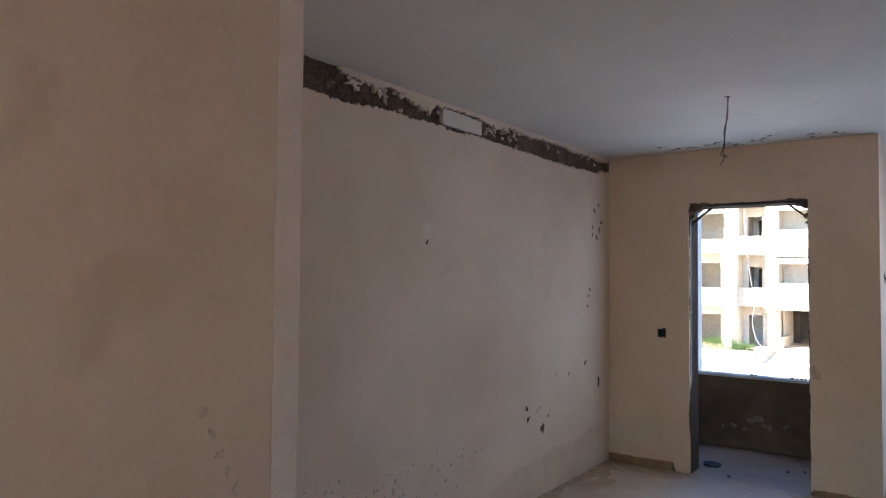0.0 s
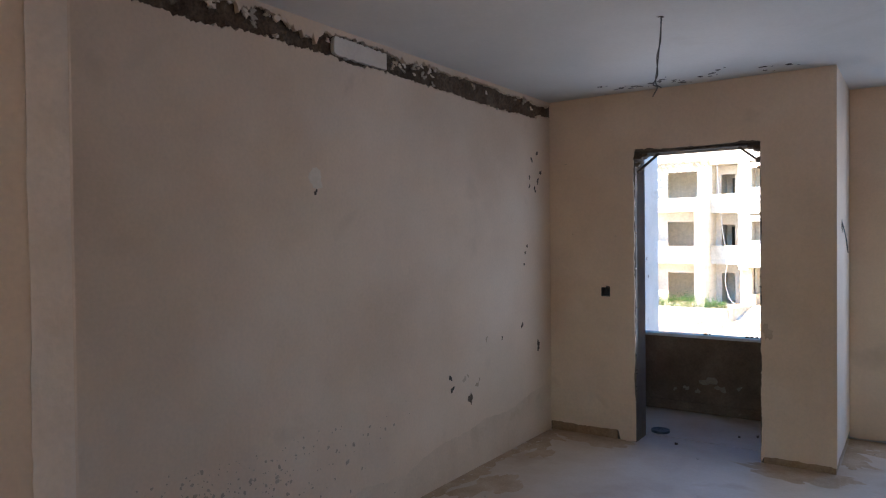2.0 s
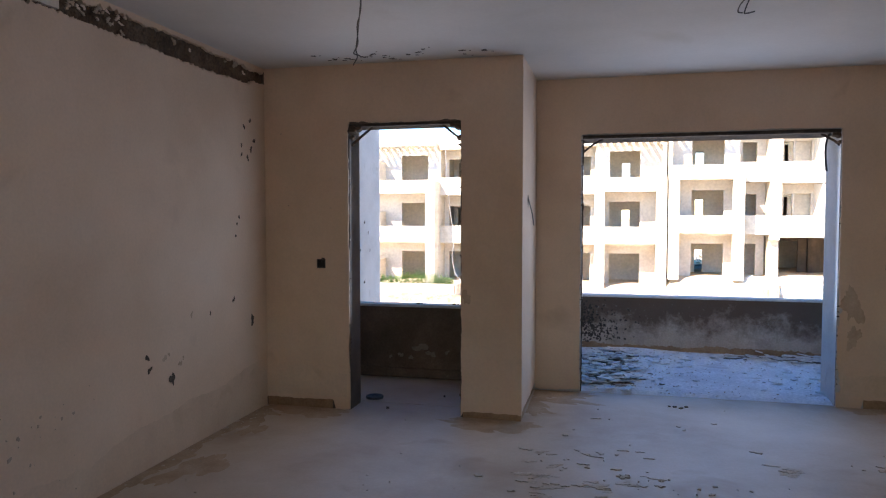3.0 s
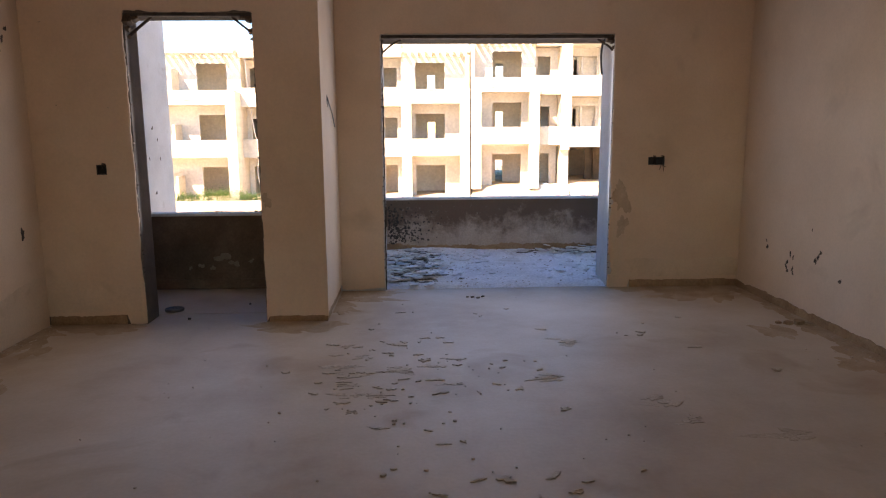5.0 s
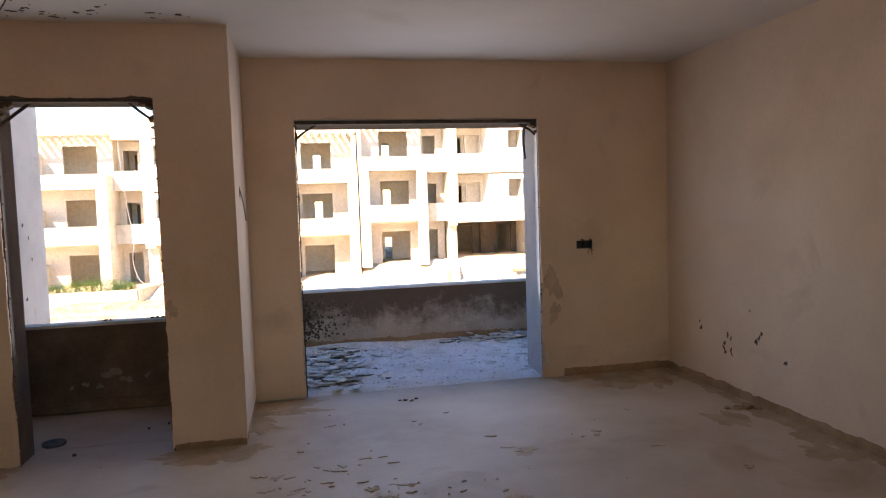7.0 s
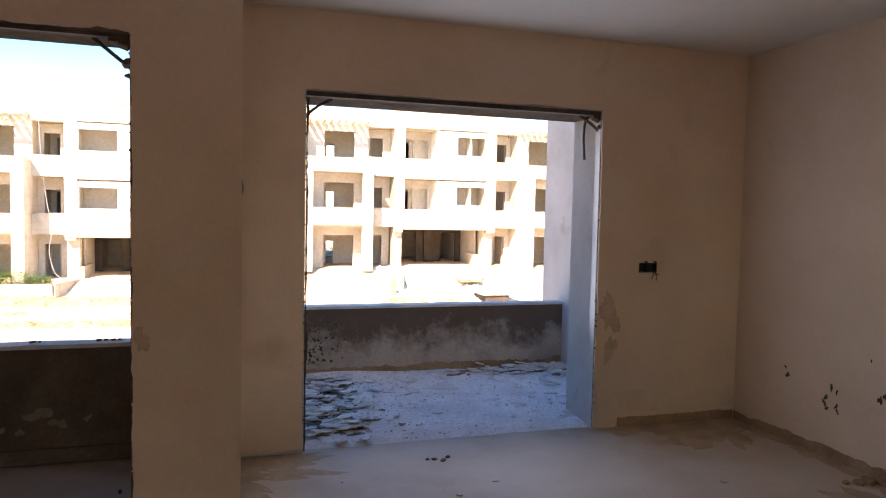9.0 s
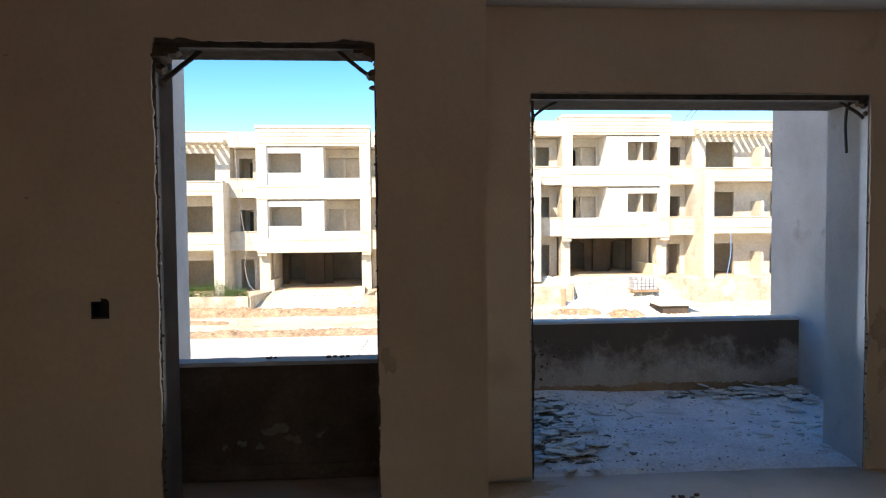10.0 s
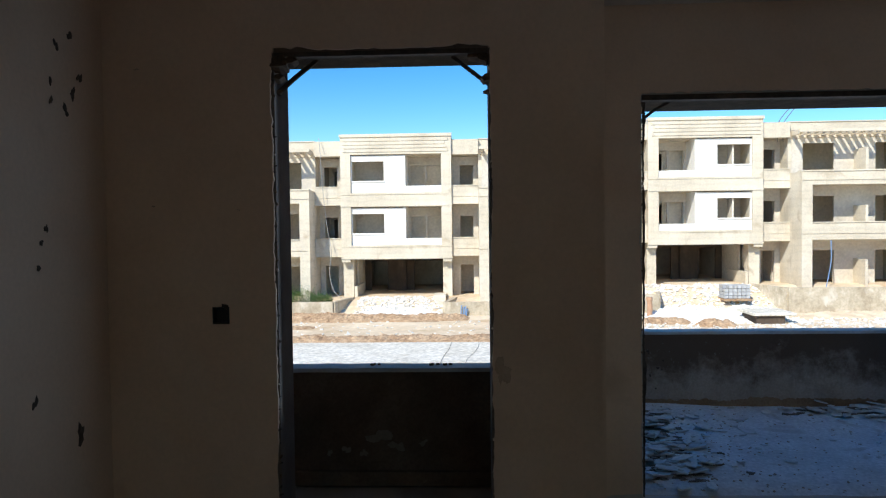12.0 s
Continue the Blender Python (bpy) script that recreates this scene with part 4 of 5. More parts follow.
debris("stone", "single small dark stone on the balcony floor", (-1.62, 6.62, 0.012), [(0, 0, 0.014, 0.012, 0.9)], CONCRETE, "stones in the doorway")
debris("stone", "single small dark stone on the balcony floor", (-1.5, 6.7, 0.012), [(0, 0, 0.016, 0.014, 1.9)], CONCRETE, "stones in the doorway")
lid = thing("tin_lid", "dull flat round tin lying in the doorway", "tin", (-2.195, 6.49, 0.002))
bm = bmesh.new()
prof = [(0.0, 0.016), (0.05, 0.016), (0.062, 0.022), (0.072, 0.022), (0.075, 0.012), (0.072, 0.0)]
rings = [[bm.verts.new((q * math.cos(a), q * math.sin(a), z)) for a in [k * math.pi / 14 for k in range(28)]] if q else [bm.verts.new((0, 0, z))] for q, z in prof]
for k in range(28):
    bm.faces.new([rings[0][0], rings[1][k], rings[1][(k + 1) % 28]])
for a, b in zip(rings[1:], rings[2:]):
    for k in range(28):
        bm.faces.new([a[k], b[k], b[(k + 1) % 28], a[(k + 1) % 28]])
plate = part("lid", bm, TIN, lid)
part("grip", tube(curve_points([(-0.02, 0, 0.017), (0.0, 0.01, 0.03), (0.02, 0, 0.017)], 8), 0.003, 6), TIN, plate)

# broken tiles and rubble on the wide balcony
SHARDS = []
for i in range(10):
    me = bpy.data.meshes.new("broken_tile")
    bm = shard(500 + i, 0.085, 0.01)
    bm.to_mesh(me)
    bm.free()
    me.materials.append(SHARD)
    SHARDS.append(me)


def tile_pile(label, at, count, place, seed):
    root = thing("rubble_pile", label, "rubble", at, "rubble on the balcony")
    r = random.Random(seed)
    for i in range(count):
        x, y, lift = place(r)
        ob = new("broken_tile", SHARDS[i % 10])
        ob.parent = root
        k = r.choice((r.uniform(0.25, 0.7), r.uniform(0.5, 1.0), r.uniform(0.8, 1.35)))
        ob.matrix_local = Matrix.Translation((x, y, dusty(at[0] + x, at[1] + y) - at[2] + lift)) @ Matrix.Rotation(r.gauss(-0.09, 0.08), 4, "X") @ Matrix.Rotation(r.gauss(0, 0.07), 4, "Y") @ Matrix.Rotation(r.uniform(0, 6.3), 4, "Z") @ Matrix.Diagonal((k * r.uniform(0.8, 1.2), k * r.uniform(0.5, 0.8), r.uniform(0.5, 1.1), 1))


def beside_opening(r):
    """Two dense drifts beside the jamb, thinning out over the floor."""
    k = r.random()
    if k < 0.48:
        return (min(max(r.gauss(-0.12, 0.16), -0.5), 0.4), r.gauss(-0.42, 0.15), 0.004 + abs(r.gauss(0, 0.013)))
    if k < 0.86:
        return (min(max(r.gauss(-0.12, 0.17), -0.5), 0.5), min(r.gauss(0.22, 0.2), 0.7), 0.004 + abs(r.gauss(0, 0.013)))
    return (r.uniform(-0.3, 0.75), r.uniform(-0.5, 0.7), 0.0)


tile_pile("loose pile of broken grey tiles along the opening", (-0.2, 8.0, 0.03), 240, beside_opening, 5)
tile_pile("heap of broken grey tiles in the parapet corner", (1.75, 8.45, 0.05), 130, lambda r: (0.32 - abs(r.gauss(0, 0.4)), 0.25 - abs(r.gauss(0, 0.13)), abs(r.gauss(0, 0.016))), 6)
tile_pile("few broken tiles lying on the dusty floor", (1.5, 7.8, 0.03), 26, lambda r: (r.uniform(-0.6, 0.5), r.uniform(-0.45, 0.45), 0.0), 7)
r = random.Random(52)
# Dark blots stand in for the shadowed gaps between the tiles.
bm = bmesh.new()
for i in range(330):
    x, y, lift = beside_opening(r) if i < 250 else (2.27 - abs(r.gauss(0, 0.4)), 0.7 - abs(r.gauss(0, 0.12)), 0.0)
    x, y = x - 0.2, y + 8.0
    if (i < 250 and lift == 0.0) or x > SIDE_R - 0.08 or y > PB_Y - 0.03 or y < YB + 0.1 or x < PX + 0.08:
        continue
    b2 = blot(r.uniform(0.02, 0.055), 3000 + i, r.uniform(0.35, 0.7), 0.002 + 0.00002 * i, 0.8, 12)
    b2.transform(Matrix.Translation((x, y, dusty(x, y) + 0.001)))
    bm = join(bm, b2)
tagged(part("rubble_dirt", bm, GAP_SHADE), "dark patches painted as shade between the broken tiles", "dirt", kind="stuff")
r = random.Random(21)
bm = bmesh.new()
for i in range(520):
    x = r.choice((r.uniform(-0.5, 2.0), r.gauss(0.0, 0.4)))
    y = r.uniform(YB + 0.08, PB_Y - 0.03)
    if PX + 0.02 < x < SIDE_R - 0.03 and (y > YB + BTHICK or B0 + 0.02 < x < B1 - 0.02):
        b2 = shard(i, r.uniform(0.004, 0.014), r.uniform(0.002, 0.006))
        b2.transform(Matrix.Translation((x, y, dusty(x, y) - 0.001)) @ Euler((r.gauss(0, 0.1), r.gauss(0, 0.1), r.uniform(0, 6.3))).to_matrix().to_4x4())
        bm = join(bm, b2)
tagged(part("rubble_grit", bm, MUD), "small dark crumbs over the dusty balcony floor", "debris", kind="stuff")
for x in (-2.05, -1.7, -1.62):
    debris("coping_crumb", "small crumb of mortar on the parapet top", (x, PA_Y + 0.08, PA_TOP + 0.001), [(0, 0, 0.022, 0.012, x), (0.035, 0.01, 0.015, 0.01, 2 * x)], CONCRETE, "crumbs on the parapet")

# ---- outside ----
def ground_height(x, y):
    f = min(1.0, max(0.0, (x - 2.5) / 0.7))
    level = -2.32 + f * 0.54
    s = min(1.0, max(0.0, (y - 38.4) / 2.9))
    s = s * s * (3 - 2 * s)
    return -3.0 + s * (level + 3.0) + (0.03 * noise.noise((x * 0.6, y * 0.6, 2)) if 28 < y < 42 else 0)


gx = sorted(set([-900, -300, -120, -60, -40, -30] + [i * 0.5 for i in range(-44, 62)] + [36, 50, 80, 140, 300, 900]))
gy = sorted(set([-900, -300, -100, -40, -10, 0, 10, 16, 20, 24, 26, 28] + [28 + i * 0.5 for i in range(32)] + [46, 50, 56, 70, 110, 300, 900]))
bm = bmesh.new()
grid = [[bm.verts.new((x, y, ground_height(x, y))) for y in gy] for x in gx]
for a, b in zip(grid, grid[1:]):
    for k in range(len(gy) - 1):
        bm.faces.new([a[k], b[k], b[k + 1], a[k + 1]])
setting("ground", bm, EARTH, "pale dusty earth of a building site")
setting("road", block(-80, 19, -3.1, 80, 30.1, -2.96), ROAD, "grey concrete road strewn with dust")


def house(centre, side, dz, wide, label):
    """An unfinished three-storey house: framed middle block over a garage, recessed bays, projecting balconies with pergolas. side -1 mirrors it."""
    root = thing("house", label, "building", (centre, 41.5, -2.35 + dz))
    low = -2.5

    def bx(name, x0, y0, z0, x1, y1, z1, material, empty=(), under=None):
        xs, ys_, zs = [x0, x1], [y0, y1], [z0, z1]
        for e in empty:
            xs += [e[0], e[2]]
            zs += [e[1], e[3]]
        holes = [(e[0], y0 - 1, e[1], e[2], y1 + 1, e[3]) for e in empty]
        bm = cells([x for x in xs if x0 <= x <= x1], ys_, [z for z in zs if z0 <= z <= z1], holes)
        if side < 0:
            bm.transform(Matrix.Diagonal((-1, 1, 1, 1)))
            bmesh.ops.reverse_faces(bm, faces=bm.faces[:])
        bm.transform(Matrix.Translation((0, -41.5, 2.35)))
        return part(name, bm, material, under or root)

    # middle block
    main = bx("frame", -3.1, 41.5, -0.2, 3.1, 43.2, 6.78, FACADE, [(-2.53, 3.52, 2.53, 5.66), (-2.53, 0.59, 2.53, 2.74)])
    bx("cornice", -3.14, 41.44, 6.62, 3.14, 41.497, 6.785, FACADE, under=main)
    for k in range(4):
        z = 5.79 + 0.2 * k
        bx("formwork_board", -2.95 + 0.05 * (k % 2), 41.462, z, 2.9 - 0.08 * (k % 3), 41.497, z + 0.165, FACADE, under=main)
    bx("column", -3.08, 41.95, low, -2.5, 42.55, -0.203, FACADE)
    bx("column", 2.56, 41.95, low, 3.08, 42.55, -0.203, FACADE)
    bx("corbel", -3.1, 41.52, -0.34, -2.6, 41.947, -0.203, FACADE)
    bx("corbel", 2.6, 41.52, -0.34, 3.1, 41.947, -0.203, FACADE)
    bx("ramp_curb", -2.46, 41.9, low, -2.3, 44.6, -1.72, FACADE)
    for k in range(3 if side > 0 else 0):
        bx("step", 2.1 + 0.12 * k, 40.6 - 0.3 * k, low - 0.3, 2.75, 41.9 - 0.1 * k, -2.12 - 0.16 * k, FACADE)
    for z in (0.0, -2.93):
        front = bx("wall", -2.527, 41.62, 3.523 + z, 0.53, 41.78, 5.6 + z, FACADE_WHITE, [(-2.47, 4.2 + z, -0.68, 5.28 + z)])
        bx("sill", -2.5, 41.57, 4.12 + z, -0.64, 41.617, 4.19 + z, FACADE_WHITE, under=front)
        bx("wall", 0.38, 41.783, 3.523 + z, 0.53, 43.2, 5.655 + z, FACADE_WHITE)
        bx("parapet", 0.533, 41.62, 3.523 + z, 2.527, 41.75, 3.9 + z, FACADE_WHITE)
        bx("wall", -2.527, 43.203, 2.75 + z, 2.527, 43.35, 5.655 + z, BLOCKWALL, [(0.68, 3.0 + z, 1.5, 5.15 + z), (1.62, 3.0 + z, 2.47, 5.15 + z)])
        bx("inner_wall", 0.4, 43.75, 2.95 + z, 2.6, 43.85, 5.6 + z, INNER, [(1.75, 3.0 + z, 1.95, 5.0 + z)] if side < 0 else [])
        if side < 0:
            bx("inner_wall", -1.62, 41.783, 3.0 + z, -1.55, 42.6, 5.6 + z, INNER)
        bx("band", -3.13, 41.465, 2.76 + z, 3.13, 41.497, 2.83 + z, FACADE, under=main)
        bx("band", -3.13, 41.47, 3.42 + z, 3.13, 41.497, 3.47 + z, FACADE, under=main)
    # garage back wall and pier, their colour darkened for the dim interior
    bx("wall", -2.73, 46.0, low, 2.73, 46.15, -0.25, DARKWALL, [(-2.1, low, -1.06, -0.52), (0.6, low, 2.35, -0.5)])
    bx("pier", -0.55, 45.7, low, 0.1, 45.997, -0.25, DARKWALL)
    bx("wall", -2.9, 42.553, low, -2.75, 49.9, -0.25, BLOCKWALL)
    bx("wall", 2.75, 42.553, low, 2.9, 49.9, -0.25, BLOCKWALL)
    # recessed bays beside it
    for s in (-1, 1):
        def pair(a, b):
            return (min(s * a, s * b), max(s * a, s * b))
        far = wide if s < 0 else 7.9
        x0, x1 = pair(3.103, 4.597)
        w0, w1 = pair(3.55, 4.3)
        bx("wall", x0, 42.9, low, x1, 43.05, 5.6, BLOCKWALL, [(w0, 3.0, w1, 5.1), (w0, 0.1, w1, 2.2), (w0, -2.5, w1, -0.6)])
        for z in (2.85, -0.05):
            bx("parapet", x0, 41.65, z, x1, 41.8, z + 1.0, FACADE)
            bx("slab", x0, 41.803, z, x1, 42.897, z + 0.2, FACADE)
        bx("inner_wall", x0, 44.6, low, x1, 44.7, 5.6, INNER, [(w0 + 0.25, 3.0, w1 - 0.2, 5.0), (w0 + 0.2, 0.1, w1 - 0.25, 2.1)] if s < 0 < side else [])
        r0, r1 = pair(3.103, 4.597)
        bx("roof_beam", r0, 41.65, 5.603, r1, 42.6, 6.44, FACADE)
        r0, r1 = pair(4.6, far + 0.55)
        bx("roof_beam", r0, 41.9, 5.603, r1, 42.6, 6.44, FACADE)
        # balcony tower
        p0, p1 = pair(4.6, far + 0.55)
        o0, o1 = pair(5.15, far)
        bx("balcony_frame", p0, 40.3, low, p1, 40.75, 3.64, FACADE, [(o0, 0.93, o1, 2.94), (o0, -9, o1, 0.04)])
        q0, q1 = pair(4.6, 4.8)
        bx("side_wall", q0, 40.753, low, q1, 43.05, 3.64, FACADE)
        bx("side_wall", q0, 41.953, 3.643, q1, 43.05, 5.6, FACADE)
        q0, q1 = pair(far + 0.35, far + 0.55)
        bx("side_wall", q0, 40.753, low, q1, 50.0, 5.6, FACADE)
        q0, q1 = pair(4.803, far + 0.347)
        bx("slab", q0, 40.753, 2.94, q1, 41.947, 3.1, FACADE)
        bx("slab", q0, 40.753, -0.1, q1, 41.947, 0.06, FACADE)
        v0, v1 = pair(5.4, 7.1)
        holes = [(v0, 3.7, v1, 5.3), (v0, 0.2, v1, 2.4), (v0, -2.5, v1, -0.58)]
        if far > 9:
            v0, v1 = pair(9.3, 10.8)
            holes += [(v0, 3.7, v1, 5.3), (v0, 0.2, v1, 2.4), (v0, -2.5, v1, -0.58)]
            f0, f1 = pair(8.13, 8.27)
            for z0, z1 in ((3.103, 4.92), (0.063, 1.86), (low, -1.05)):
                bx("balcony_divider", f0, 40.76, z0, f1, 41.947, z1, FACADE)
        b0, b1 = pair(4.803, far + 0.347)
        bx("wall", b0, 41.95, low, b1, 42.1, 5.6, BLOCKWALL, holes)
        bx("inner_wall", b0, 44.7, low, b1, 44.8, 5.6, INNER, [(h[0] + 0.75, h[1], h[0] + 1.2, h[3] - 0.45) for h in holes[:2 if side > 0 else 3]] if s > 0 else [])
        for z in (2.76, -0.17):
            bx("slab", b0, 42.103, z, b1, 43.357, z + 0.19, FACADE)
            bx("slab", x0, 43.053, z, x1, 43.357, z + 0.19, FACADE)
        k = 4.75
        while k < far + 0.5:
            q0, q1 = pair(k, k + 0.12)
            bx("pergola_slat", q0, 40.75, 5.7, q1, 41.897, 5.95, FACADE)
            k += 0.4
        q0, q1 = pair(4.62, far + 0.55)
        bx("pergola_beam", q0, 40.62, 5.76, q1, 40.747, 5.92, FACADE)
        # copings and formwork lines
        for z in (2.85, -0.05):
            bx("coping", x0, 41.61, z + 1.003, x1, 41.84, z + 1.06, FACADE)
            bx("band", x0, 41.625, z + 0.42, x1, 41.647, z + 0.47, FACADE)
        bx("coping", p0, 40.25, 3.643, p1, 40.8, 3.71, FACADE)
        for z in (3.18, 0.36):
            bx("band", p0, 40.265, z, p1, 40.297, z + 0.06, FACADE)
        bx("coping", o0, 40.25, 0.933, o1, 40.79, 0.985, FACADE)
        bx("coping", p0, 41.86, 6.443, p1, 42.64, 6.5, FACADE)
        bx("band", p0, 41.872, 6.02, p1, 41.897, 6.07, FACADE)
    # floors, roof, inner and rear walls
    x0, x1 = -wide - 0.3, 8.2
    for name, z0, z1 in (("slab", 2.76, 2.95), ("slab", -0.17, 0.02)):
        bx(name, x0, 43.36, z0, x1, 49.99, z1, FACADE)
        bx(name, -2.5, 43.2 - 1.4, z0 + 0.0, 2.5, 43.19, z1, FACADE)
    bx("roof", x0 - 0.24, 42.603, 5.62, x1 + 0.24, 49.99, 5.85, FACADE)
    bx("wall", x0, 50.0, low, x1, 50.15, 6.0, BLOCKWALL, [(-6.9, 3.6, -6.0, 5.0), (-4.2, 3.3, -3.6, 5.0), (5.3, 3.1, 7.6, 5.2), (3.6, 3.3, 4.2, 4.6), (5.3, 0.3, 7.6, 2.3), (5.3, -2.3, 7.6, -0.7), (-6.3, 0.2, -5.6, 2.2),
                                                             (-4.2, 0.4, -3.7, 2.2), (-6.6, -2.3, -5.4, -0.8), (1.4, 3.7, 1.7, 4.8)])
    for x in (-4.5, -2.6, 2.5, 4.7):
        bx("wall", x, 43.4, low, x + 0.12, 49.9, 5.6, BLOCKWALL)
    return root


house(-5.67, 1, 0.0, 11.0, "unfinished beige concrete three-storey house over a garage")
house(11.32, -1, 0.62, 11.0, "unfinished beige concrete house standing slightly higher uphill")


# ---- building site ----
def low_wall(label, runs, top, bottom, group=""):
    """A rough low garden wall through the points of each run, with a flat coping."""
    root = thing("garden_wall", label, "wall", (runs[0][0], runs[0][1], bottom), group)
    o = Vector((runs[0][0], runs[0][1], bottom))
    for (x0, y0), (x1, y1) in zip(runs, runs[1:]):
        d = (Vector((x1, y1, 0)) - Vector((x0, y0, 0)))
        n = d.normalized().cross(Vector((0, 0, 1))) * 0.11
        bm = bmesh.new()
        ring = []
        for p in (Vector((x0, y0, 0)), Vector((x1, y1, 0))):
            ring.append([bm.verts.new(p + n * k + Vector((0, 0, z)) - o) for k, z in ((-1, bottom - 0.3), (-1, top), (1, top), (1, bottom - 0.3))])
        for k in range(4):
            bm.faces.new([ring[0][k], ring[1][k], ring[1][(k + 1) % 4], ring[0][(k + 1) % 4]])
        bm.faces.new(ring[0][::-1])
        bm.faces.new(ring[1])
        bmesh.ops.recalc_face_normals(bm, faces=bm.faces[:])
        part("wall_run", bm, WEATHERED, root)
    return root


low_wall("low beige concrete planter wall with weeds behind it", [(-14.2, 38.6), (-8.7, 38.6), (-8.1, 41.2)], -2.25, -2.98, "planter walls")
low_wall("low beige concrete wall beside the garage ramp", [(-2.4, 41.2), (-2.9, 38.6), (2.2, 38.6)], -2.3, -2.98, "planter walls")
low_wall("stained beige concrete planter wall beside the ramp", [(13.7, 41.2), (14.45, 38.6), (23.0, 38.6)], -1.7, -2.98, "planter walls")
low_wall("short rounded wall end dusted with white rubble", [(3.2, 38.7), (8.0, 38.7), (8.5, 40.6)], -2.0, -2.98, "planter walls")


def mound(label, cx, cy, lx, ly, h, seed, material=SOIL, lumps=0.1):
    bm = bmesh.new()
    rows = []
    for x in span(-lx, lx, 0.12):
        row = []
        for y in span(-ly, ly, 0.12):
            e = max(0.0, 1 - (abs(x) / lx) ** 4) * max(0.0, 1 - (y / ly) ** 2)
            z = e * h * (0.75 + 0.5 * noise.noise((x * 0.8, y * 1.1, seed))) + e * lumps * (noise.noise((x * 5, y * 5, seed)) + 0.5 * noise.noise((x * 2.2, y * 2.2, seed + 3))) - 0.05
            row.append(bm.verts.new((x, y, z)))
        rows.append(row)
    for a, b in zip(rows, rows[1:]):
        for k in range(len(a) - 1):
            bm.faces.new([a[k], b[k], b[k + 1], a[k + 1]])
    ob = tagged(part("soil_mound", bm, material), label, "soil", kind="stuff")
    ob.location = (cx, cy, -2.97)


mound("long heap of loose reddish soil", -8.2, 37.2, 5.2, 1.1, 0.42, 1.0)
mound("small heap of loose reddish soil", -3.2, 37.4, 1.6, 0.9, 0.34, 2.0)
mound("low ridge of brown soil along the road", -4.0, 31.0, 16.0, 0.75, 0.24, 3.0)
mound("low spoil of brown soil", -10.8, 34.4, 2.2, 0.6, 0.16, 4.0)
mound("small brown soil heap among the debris", 7.4, 35.6, 1.3, 0.7, 0.3, 5.0)
mound("small brown soil heap among the debris", 9.4, 34.4, 0.9, 0.6, 0.4, 6.0)
mound("pale earth bank before the planter wall", 18.5, 37.2, 6.0, 0.9, 0.3, 7.0, EARTH)


def rubble_field(label, x0, x1, y0, y1, n, seed, big):
    r = random.Random(seed)
    verts, faces = [], []
    for i in range(n):
        x, y = r.uniform(x0, x1), r.uniform(y0, y1)
        q = big * r.uniform(0.3, 1.0) ** 2 + 0.04
        base = Vector((x, y, ground_height(x, y) + q * 0.1))
        rot = Euler((r.gauss(0, 0.4), r.gauss(0, 0.4), r.uniform(0, 6.3))).to_matrix()
        k = len(verts)
        for sx, sy, sz in ((-1, -1, -1), (1, -1, -1), (1, 1, -1), (-1, 1, -1), (-1, -1, 1), (1, -1, 1), (1, 1, 1), (-1, 1, 1)):
            verts.append(base + rot @ Vector((sx * q * r.uniform(0.6, 1.1), sy * q * r.uniform(0.4, 0.9), sz * q * r.uniform(0.12, 0.35))))
        faces += [[k + j for j in f] for f in ((0, 3, 2, 1), (4, 5, 6, 7), (0, 1, 5, 4), (1, 2, 6, 5), (2, 3, 7, 6), (3, 0, 4, 7))]
    me = bpy.data.meshes.new("debris_field")
    me.from_pydata([tuple(v) for v in verts], [], faces)
    me.materials.append(DEBRIS)
    tagged(new("debris_field", me), label, "rubble", kind="stuff")


mound("pale crushed concrete spread over the garage ramp", -5.4, 39.6, 2.5, 1.9, 0.42, 8.0, DEBRIS, 0.2)
mound("pale crushed concrete spread over the sloping yard", 10.6, 38.2, 3.5, 2.9, 0.4, 9.0, DEBRIS, 0.26)
rubble_field("white broken concrete strewn over the garage ramp", -7.7, -3.0, 37.6, 41.4, 1200, 1, 0.085)
rubble_field("white broken concrete strewn over the sloping yard", 7.0, 14.0, 35.0, 41.4, 2000, 2, 0.1)
rubble_field("small pale stones strewn before the uphill yard", 6.0, 20.0, 33.0, 37.5, 900, 4, 0.07)
rubble_field("scattered pale stones along the road edge", -13.0, 20.0, 30.2, 38.0, 420, 3, 0.06)

pallet = thing("block_pallet", "strapped stack of grey concrete blocks on a pallet", "building blocks", (12.15, 39.6, ground_height(12.15, 39.6) + 0.12))
for k in range(3):
    part("pallet_board", block(-0.7, -0.5 + k * 0.4, 0.0, 0.7, -0.38 + k * 0.4, 0.12), MORTAR, pallet)
me = bpy.data.meshes.new("concrete_block")
bm = bevelled(block(-0.1, -0.1, 0.0, 0.1, 0.1, 0.16), 0.012, 1)
bm.to_mesh(me)
bm.free()
me.materials.append(GREYBLOCK)
for i in range(6):
    for j in range(4):
        for k in range(4 if (i, j) != (0, 0) else 3):
            ob = new("concrete_block", me)
            ob.parent = pallet
            ob.location = (-0.56 + i * 0.222, -0.36 + j * 0.222, 0.122 + k * 0.175)

cover = thing("concrete_cover", "grey concrete slab resting on a low block base", "slab", (12.1, 35.6, -2.98))
part("base", block(-0.75, -0.85, -0.05, 0.5, 0.85, 0.36), DARKWALL, cover)
bm = bevelled(block(-0.95, -1.0, 0.362, 0.95, 1.0, 0.5), 0.03, 1)
part("slab", bm, ROAD, cover)

pipe = thing("orange_pipe", "upright orange plastic pipe stub", "pipe", (7.3, 37.7, -3.0))
stub = part("pipe", tube([(0, 0, 0), (0.03, 0, 0.4), (0.0, 0, 0.95)], 0.13, 12), ORANGE, pipe)
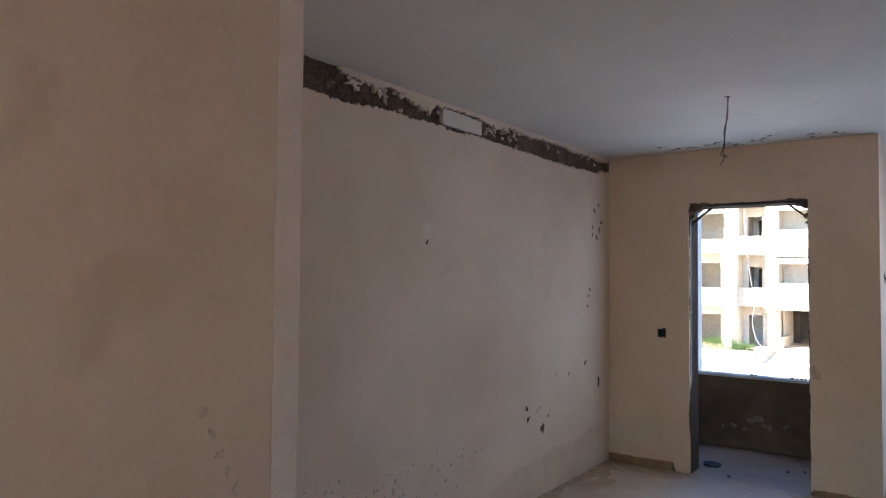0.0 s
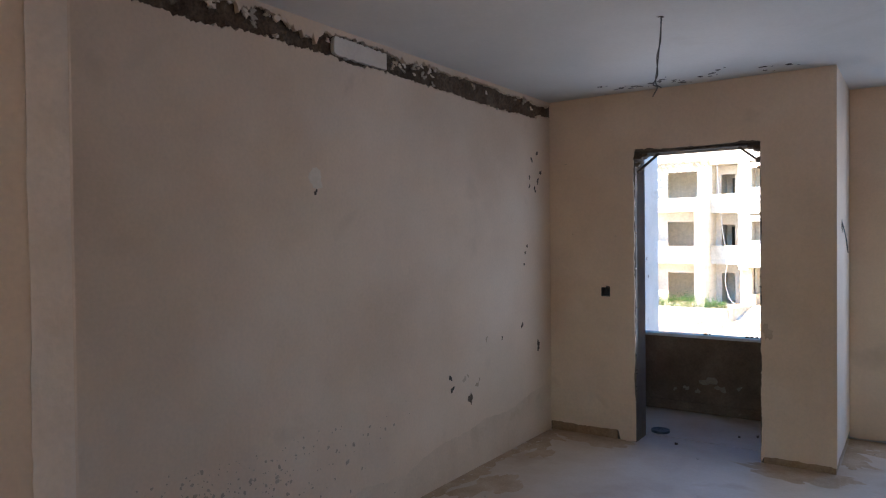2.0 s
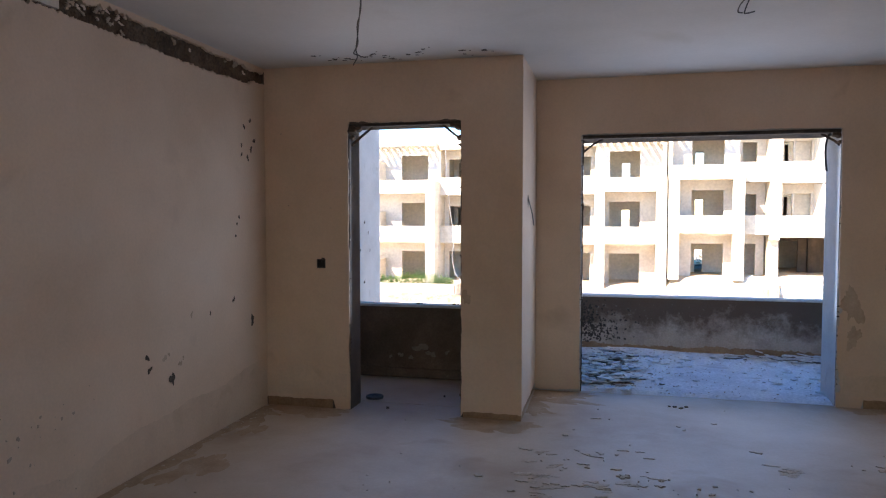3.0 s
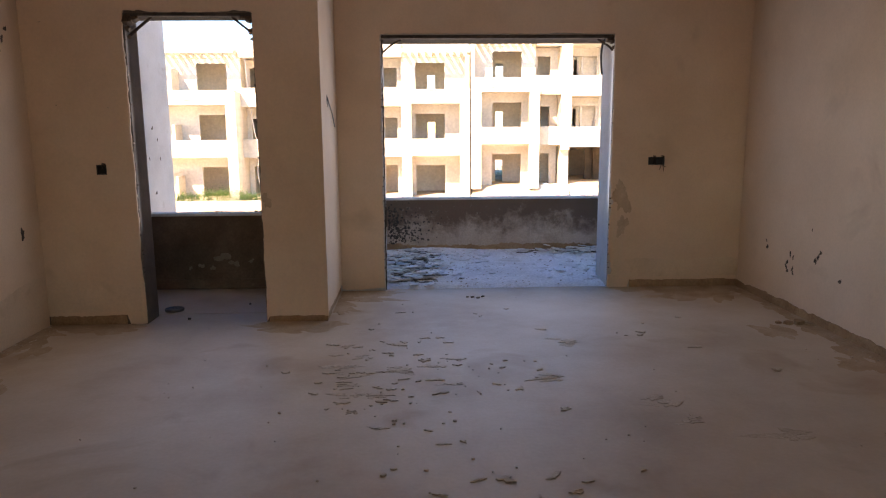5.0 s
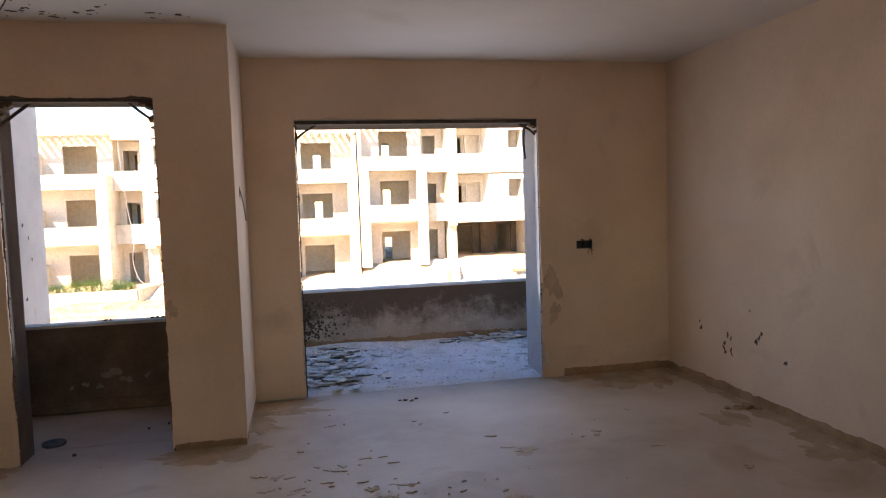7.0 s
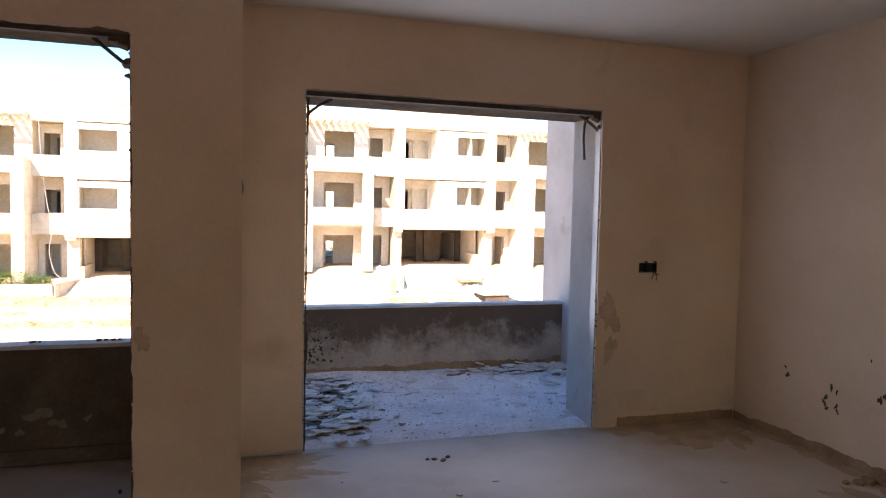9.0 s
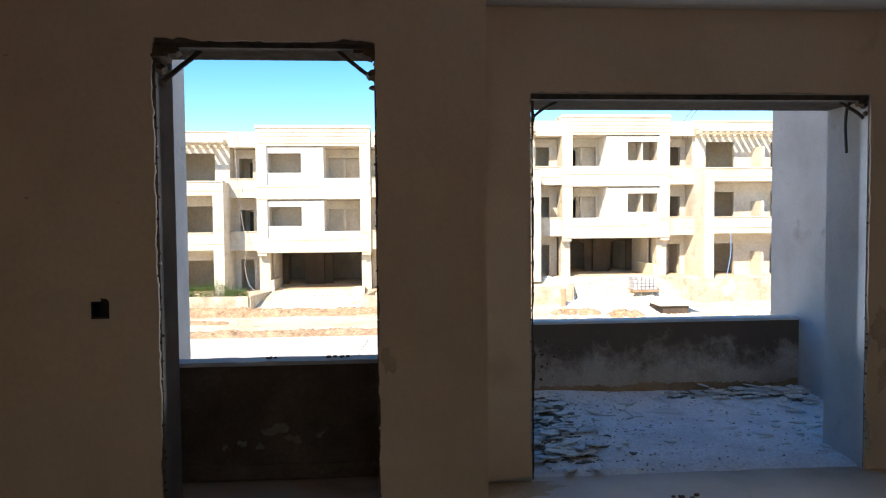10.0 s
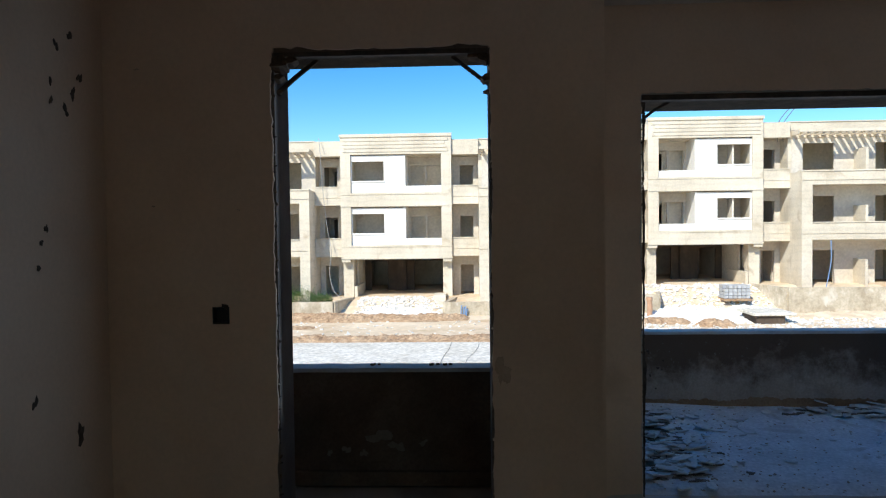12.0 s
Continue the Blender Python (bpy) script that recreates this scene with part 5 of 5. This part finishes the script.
part("collar", tube([(0.0, 0, 0.8), (0.0, 0, 0.96)], 0.16, 12), ORANGE, stub)
posts = thing("blue_pipes", "bundle of short blue plastic pipes standing upright", "pipe", (-1.95, 38.35, -2.98))
for x, h in ((-0.12, 0.55), (0.0, 0.45), (0.09, 0.5), (0.16, 0.35)):
    part("pipe", tube([(x, 0, 0), (x + 0.05, 0, h)], 0.034, 8), BLUE, posts)
hang = thing("hanging_hose", "pale hose hanging down the front of the house", "hose", (-9.85, 41.3, 6.5))
part("hose", tube(curve_points([(-0.1, 0.2, 0.1), (0.0, 0, -0.6), (0.1, 0.05, -2.6), (0.3, 0.1, -4.8), (0.55, 0.0, -6.2), (0.45, -0.1, -7.4), (0.75, -0.4, -8.4), (1.3, -0.9, -8.75)], 40), 0.017, 7), HOSE, hang)
drop = thing("blue_hose", "blue plastic pipe hanging from the balcony above", "pipe", (17.4, 40.25, 0.64))
part("hose", tube(curve_points([(0, 0, 0), (0.02, 0, -1.0), (-0.1, 0, -1.8), (-0.32, -0.05, -2.75)], 16), 0.026, 8), BLUE, drop)
for x, lean in ((15.3, 1.0), (15.6, 0.95)):
    bar = thing("roof_wire", "thin bent wire rising above the roof", "wire", (x, 41.8, 6.0), "wires on the roof")
    part("wire", tube(curve_points([(0, 0, 0), (0.0, 0, 0.9), (0.35, 0, 1.5), (0.9 * lean, 0, 2.1), (1.15 * lean, 0, 2.6)], 20), 0.02, 6), WIRE, bar)


for x0, x1, y0 in ((-2.3, -2.55, 25.6), (-1.22, -1.75, 25.2)):
    cable = thing("road_cable", "thin dark cable lying across the road", "cable", (x0, 30.0, -2.955), "cables on the road")
    part("cable", tube(curve_points([(0, 0, 0.014), ((x1 - x0) * 0.2, (y0 - 30.0) * 0.35, 0.014), ((x1 - x0) * 0.8, (y0 - 30.0) * 0.7, 0.014), (x1 - x0, y0 - 30.0, 0.014)], 14), 0.006, 6), WIRE, cable)


def weeds(label, x0, x1, y0, y1, z, n, tall, seed):
    """Clumps of upright stems with many small bent leaves."""
    r = random.Random(seed)
    verts, faces = [], []
    for i in range(n):
        x, y = r.uniform(x0, x1), r.uniform(y0, y1)
        h = tall * r.uniform(0.45, 1.0) * (0.7 + 0.5 * noise.noise((x * 1.3, y, 1)))
        lean = Vector((r.gauss(0, 0.2), r.gauss(0, 0.2), 1.0))
        for k in range(9):
            f = (k + 1) / 9
            p = Vector((x, y, z)) + lean * (h * f)
            a = r.uniform(0, 6.3)
            d = Vector((math.cos(a), math.sin(a), r.uniform(0.1, 0.9))).normalized() * r.uniform(0.06, 0.13)
            w = d.cross(Vector((0, 0, 1))).normalized() * r.uniform(0.015, 0.03)
            b = len(verts)
            verts += [p, p + d * 0.5 + w, p + d - Vector((0, 0, 0.02)), p + d * 0.5 - w]
            faces += [[b, b + 1, b + 2, b + 3]]
    me = bpy.data.meshes.new("weeds")
    me.from_pydata([tuple(v) for v in verts], [], faces)
    me.materials.append(LEAF)
    tagged(new("weeds", me), label, "weeds", kind="stuff")


setting("planter_soil", block(-14.0, 38.72, -2.9, -8.75, 40.29, -2.42), SOIL, "soil filling behind the planter wall")
setting("planter_soil_uphill", block(14.5, 38.72, -2.9, 22.9, 40.29, -1.95), SOIL, "soil filling behind the planter wall")
weeds("green weeds growing along the planter wall", -14.0, -8.9, 38.75, 39.7, -2.42, 900, 1.05, 3)
weeds("few green weeds by a column", 6.9, 7.3, 38.9, 39.3, -2.6, 26, 0.6, 4)
weeds("green shrub seen through the rear of the house", 3.8, 7.0, 51.5, 53.5, -2.1, 620, 2.4, 5)
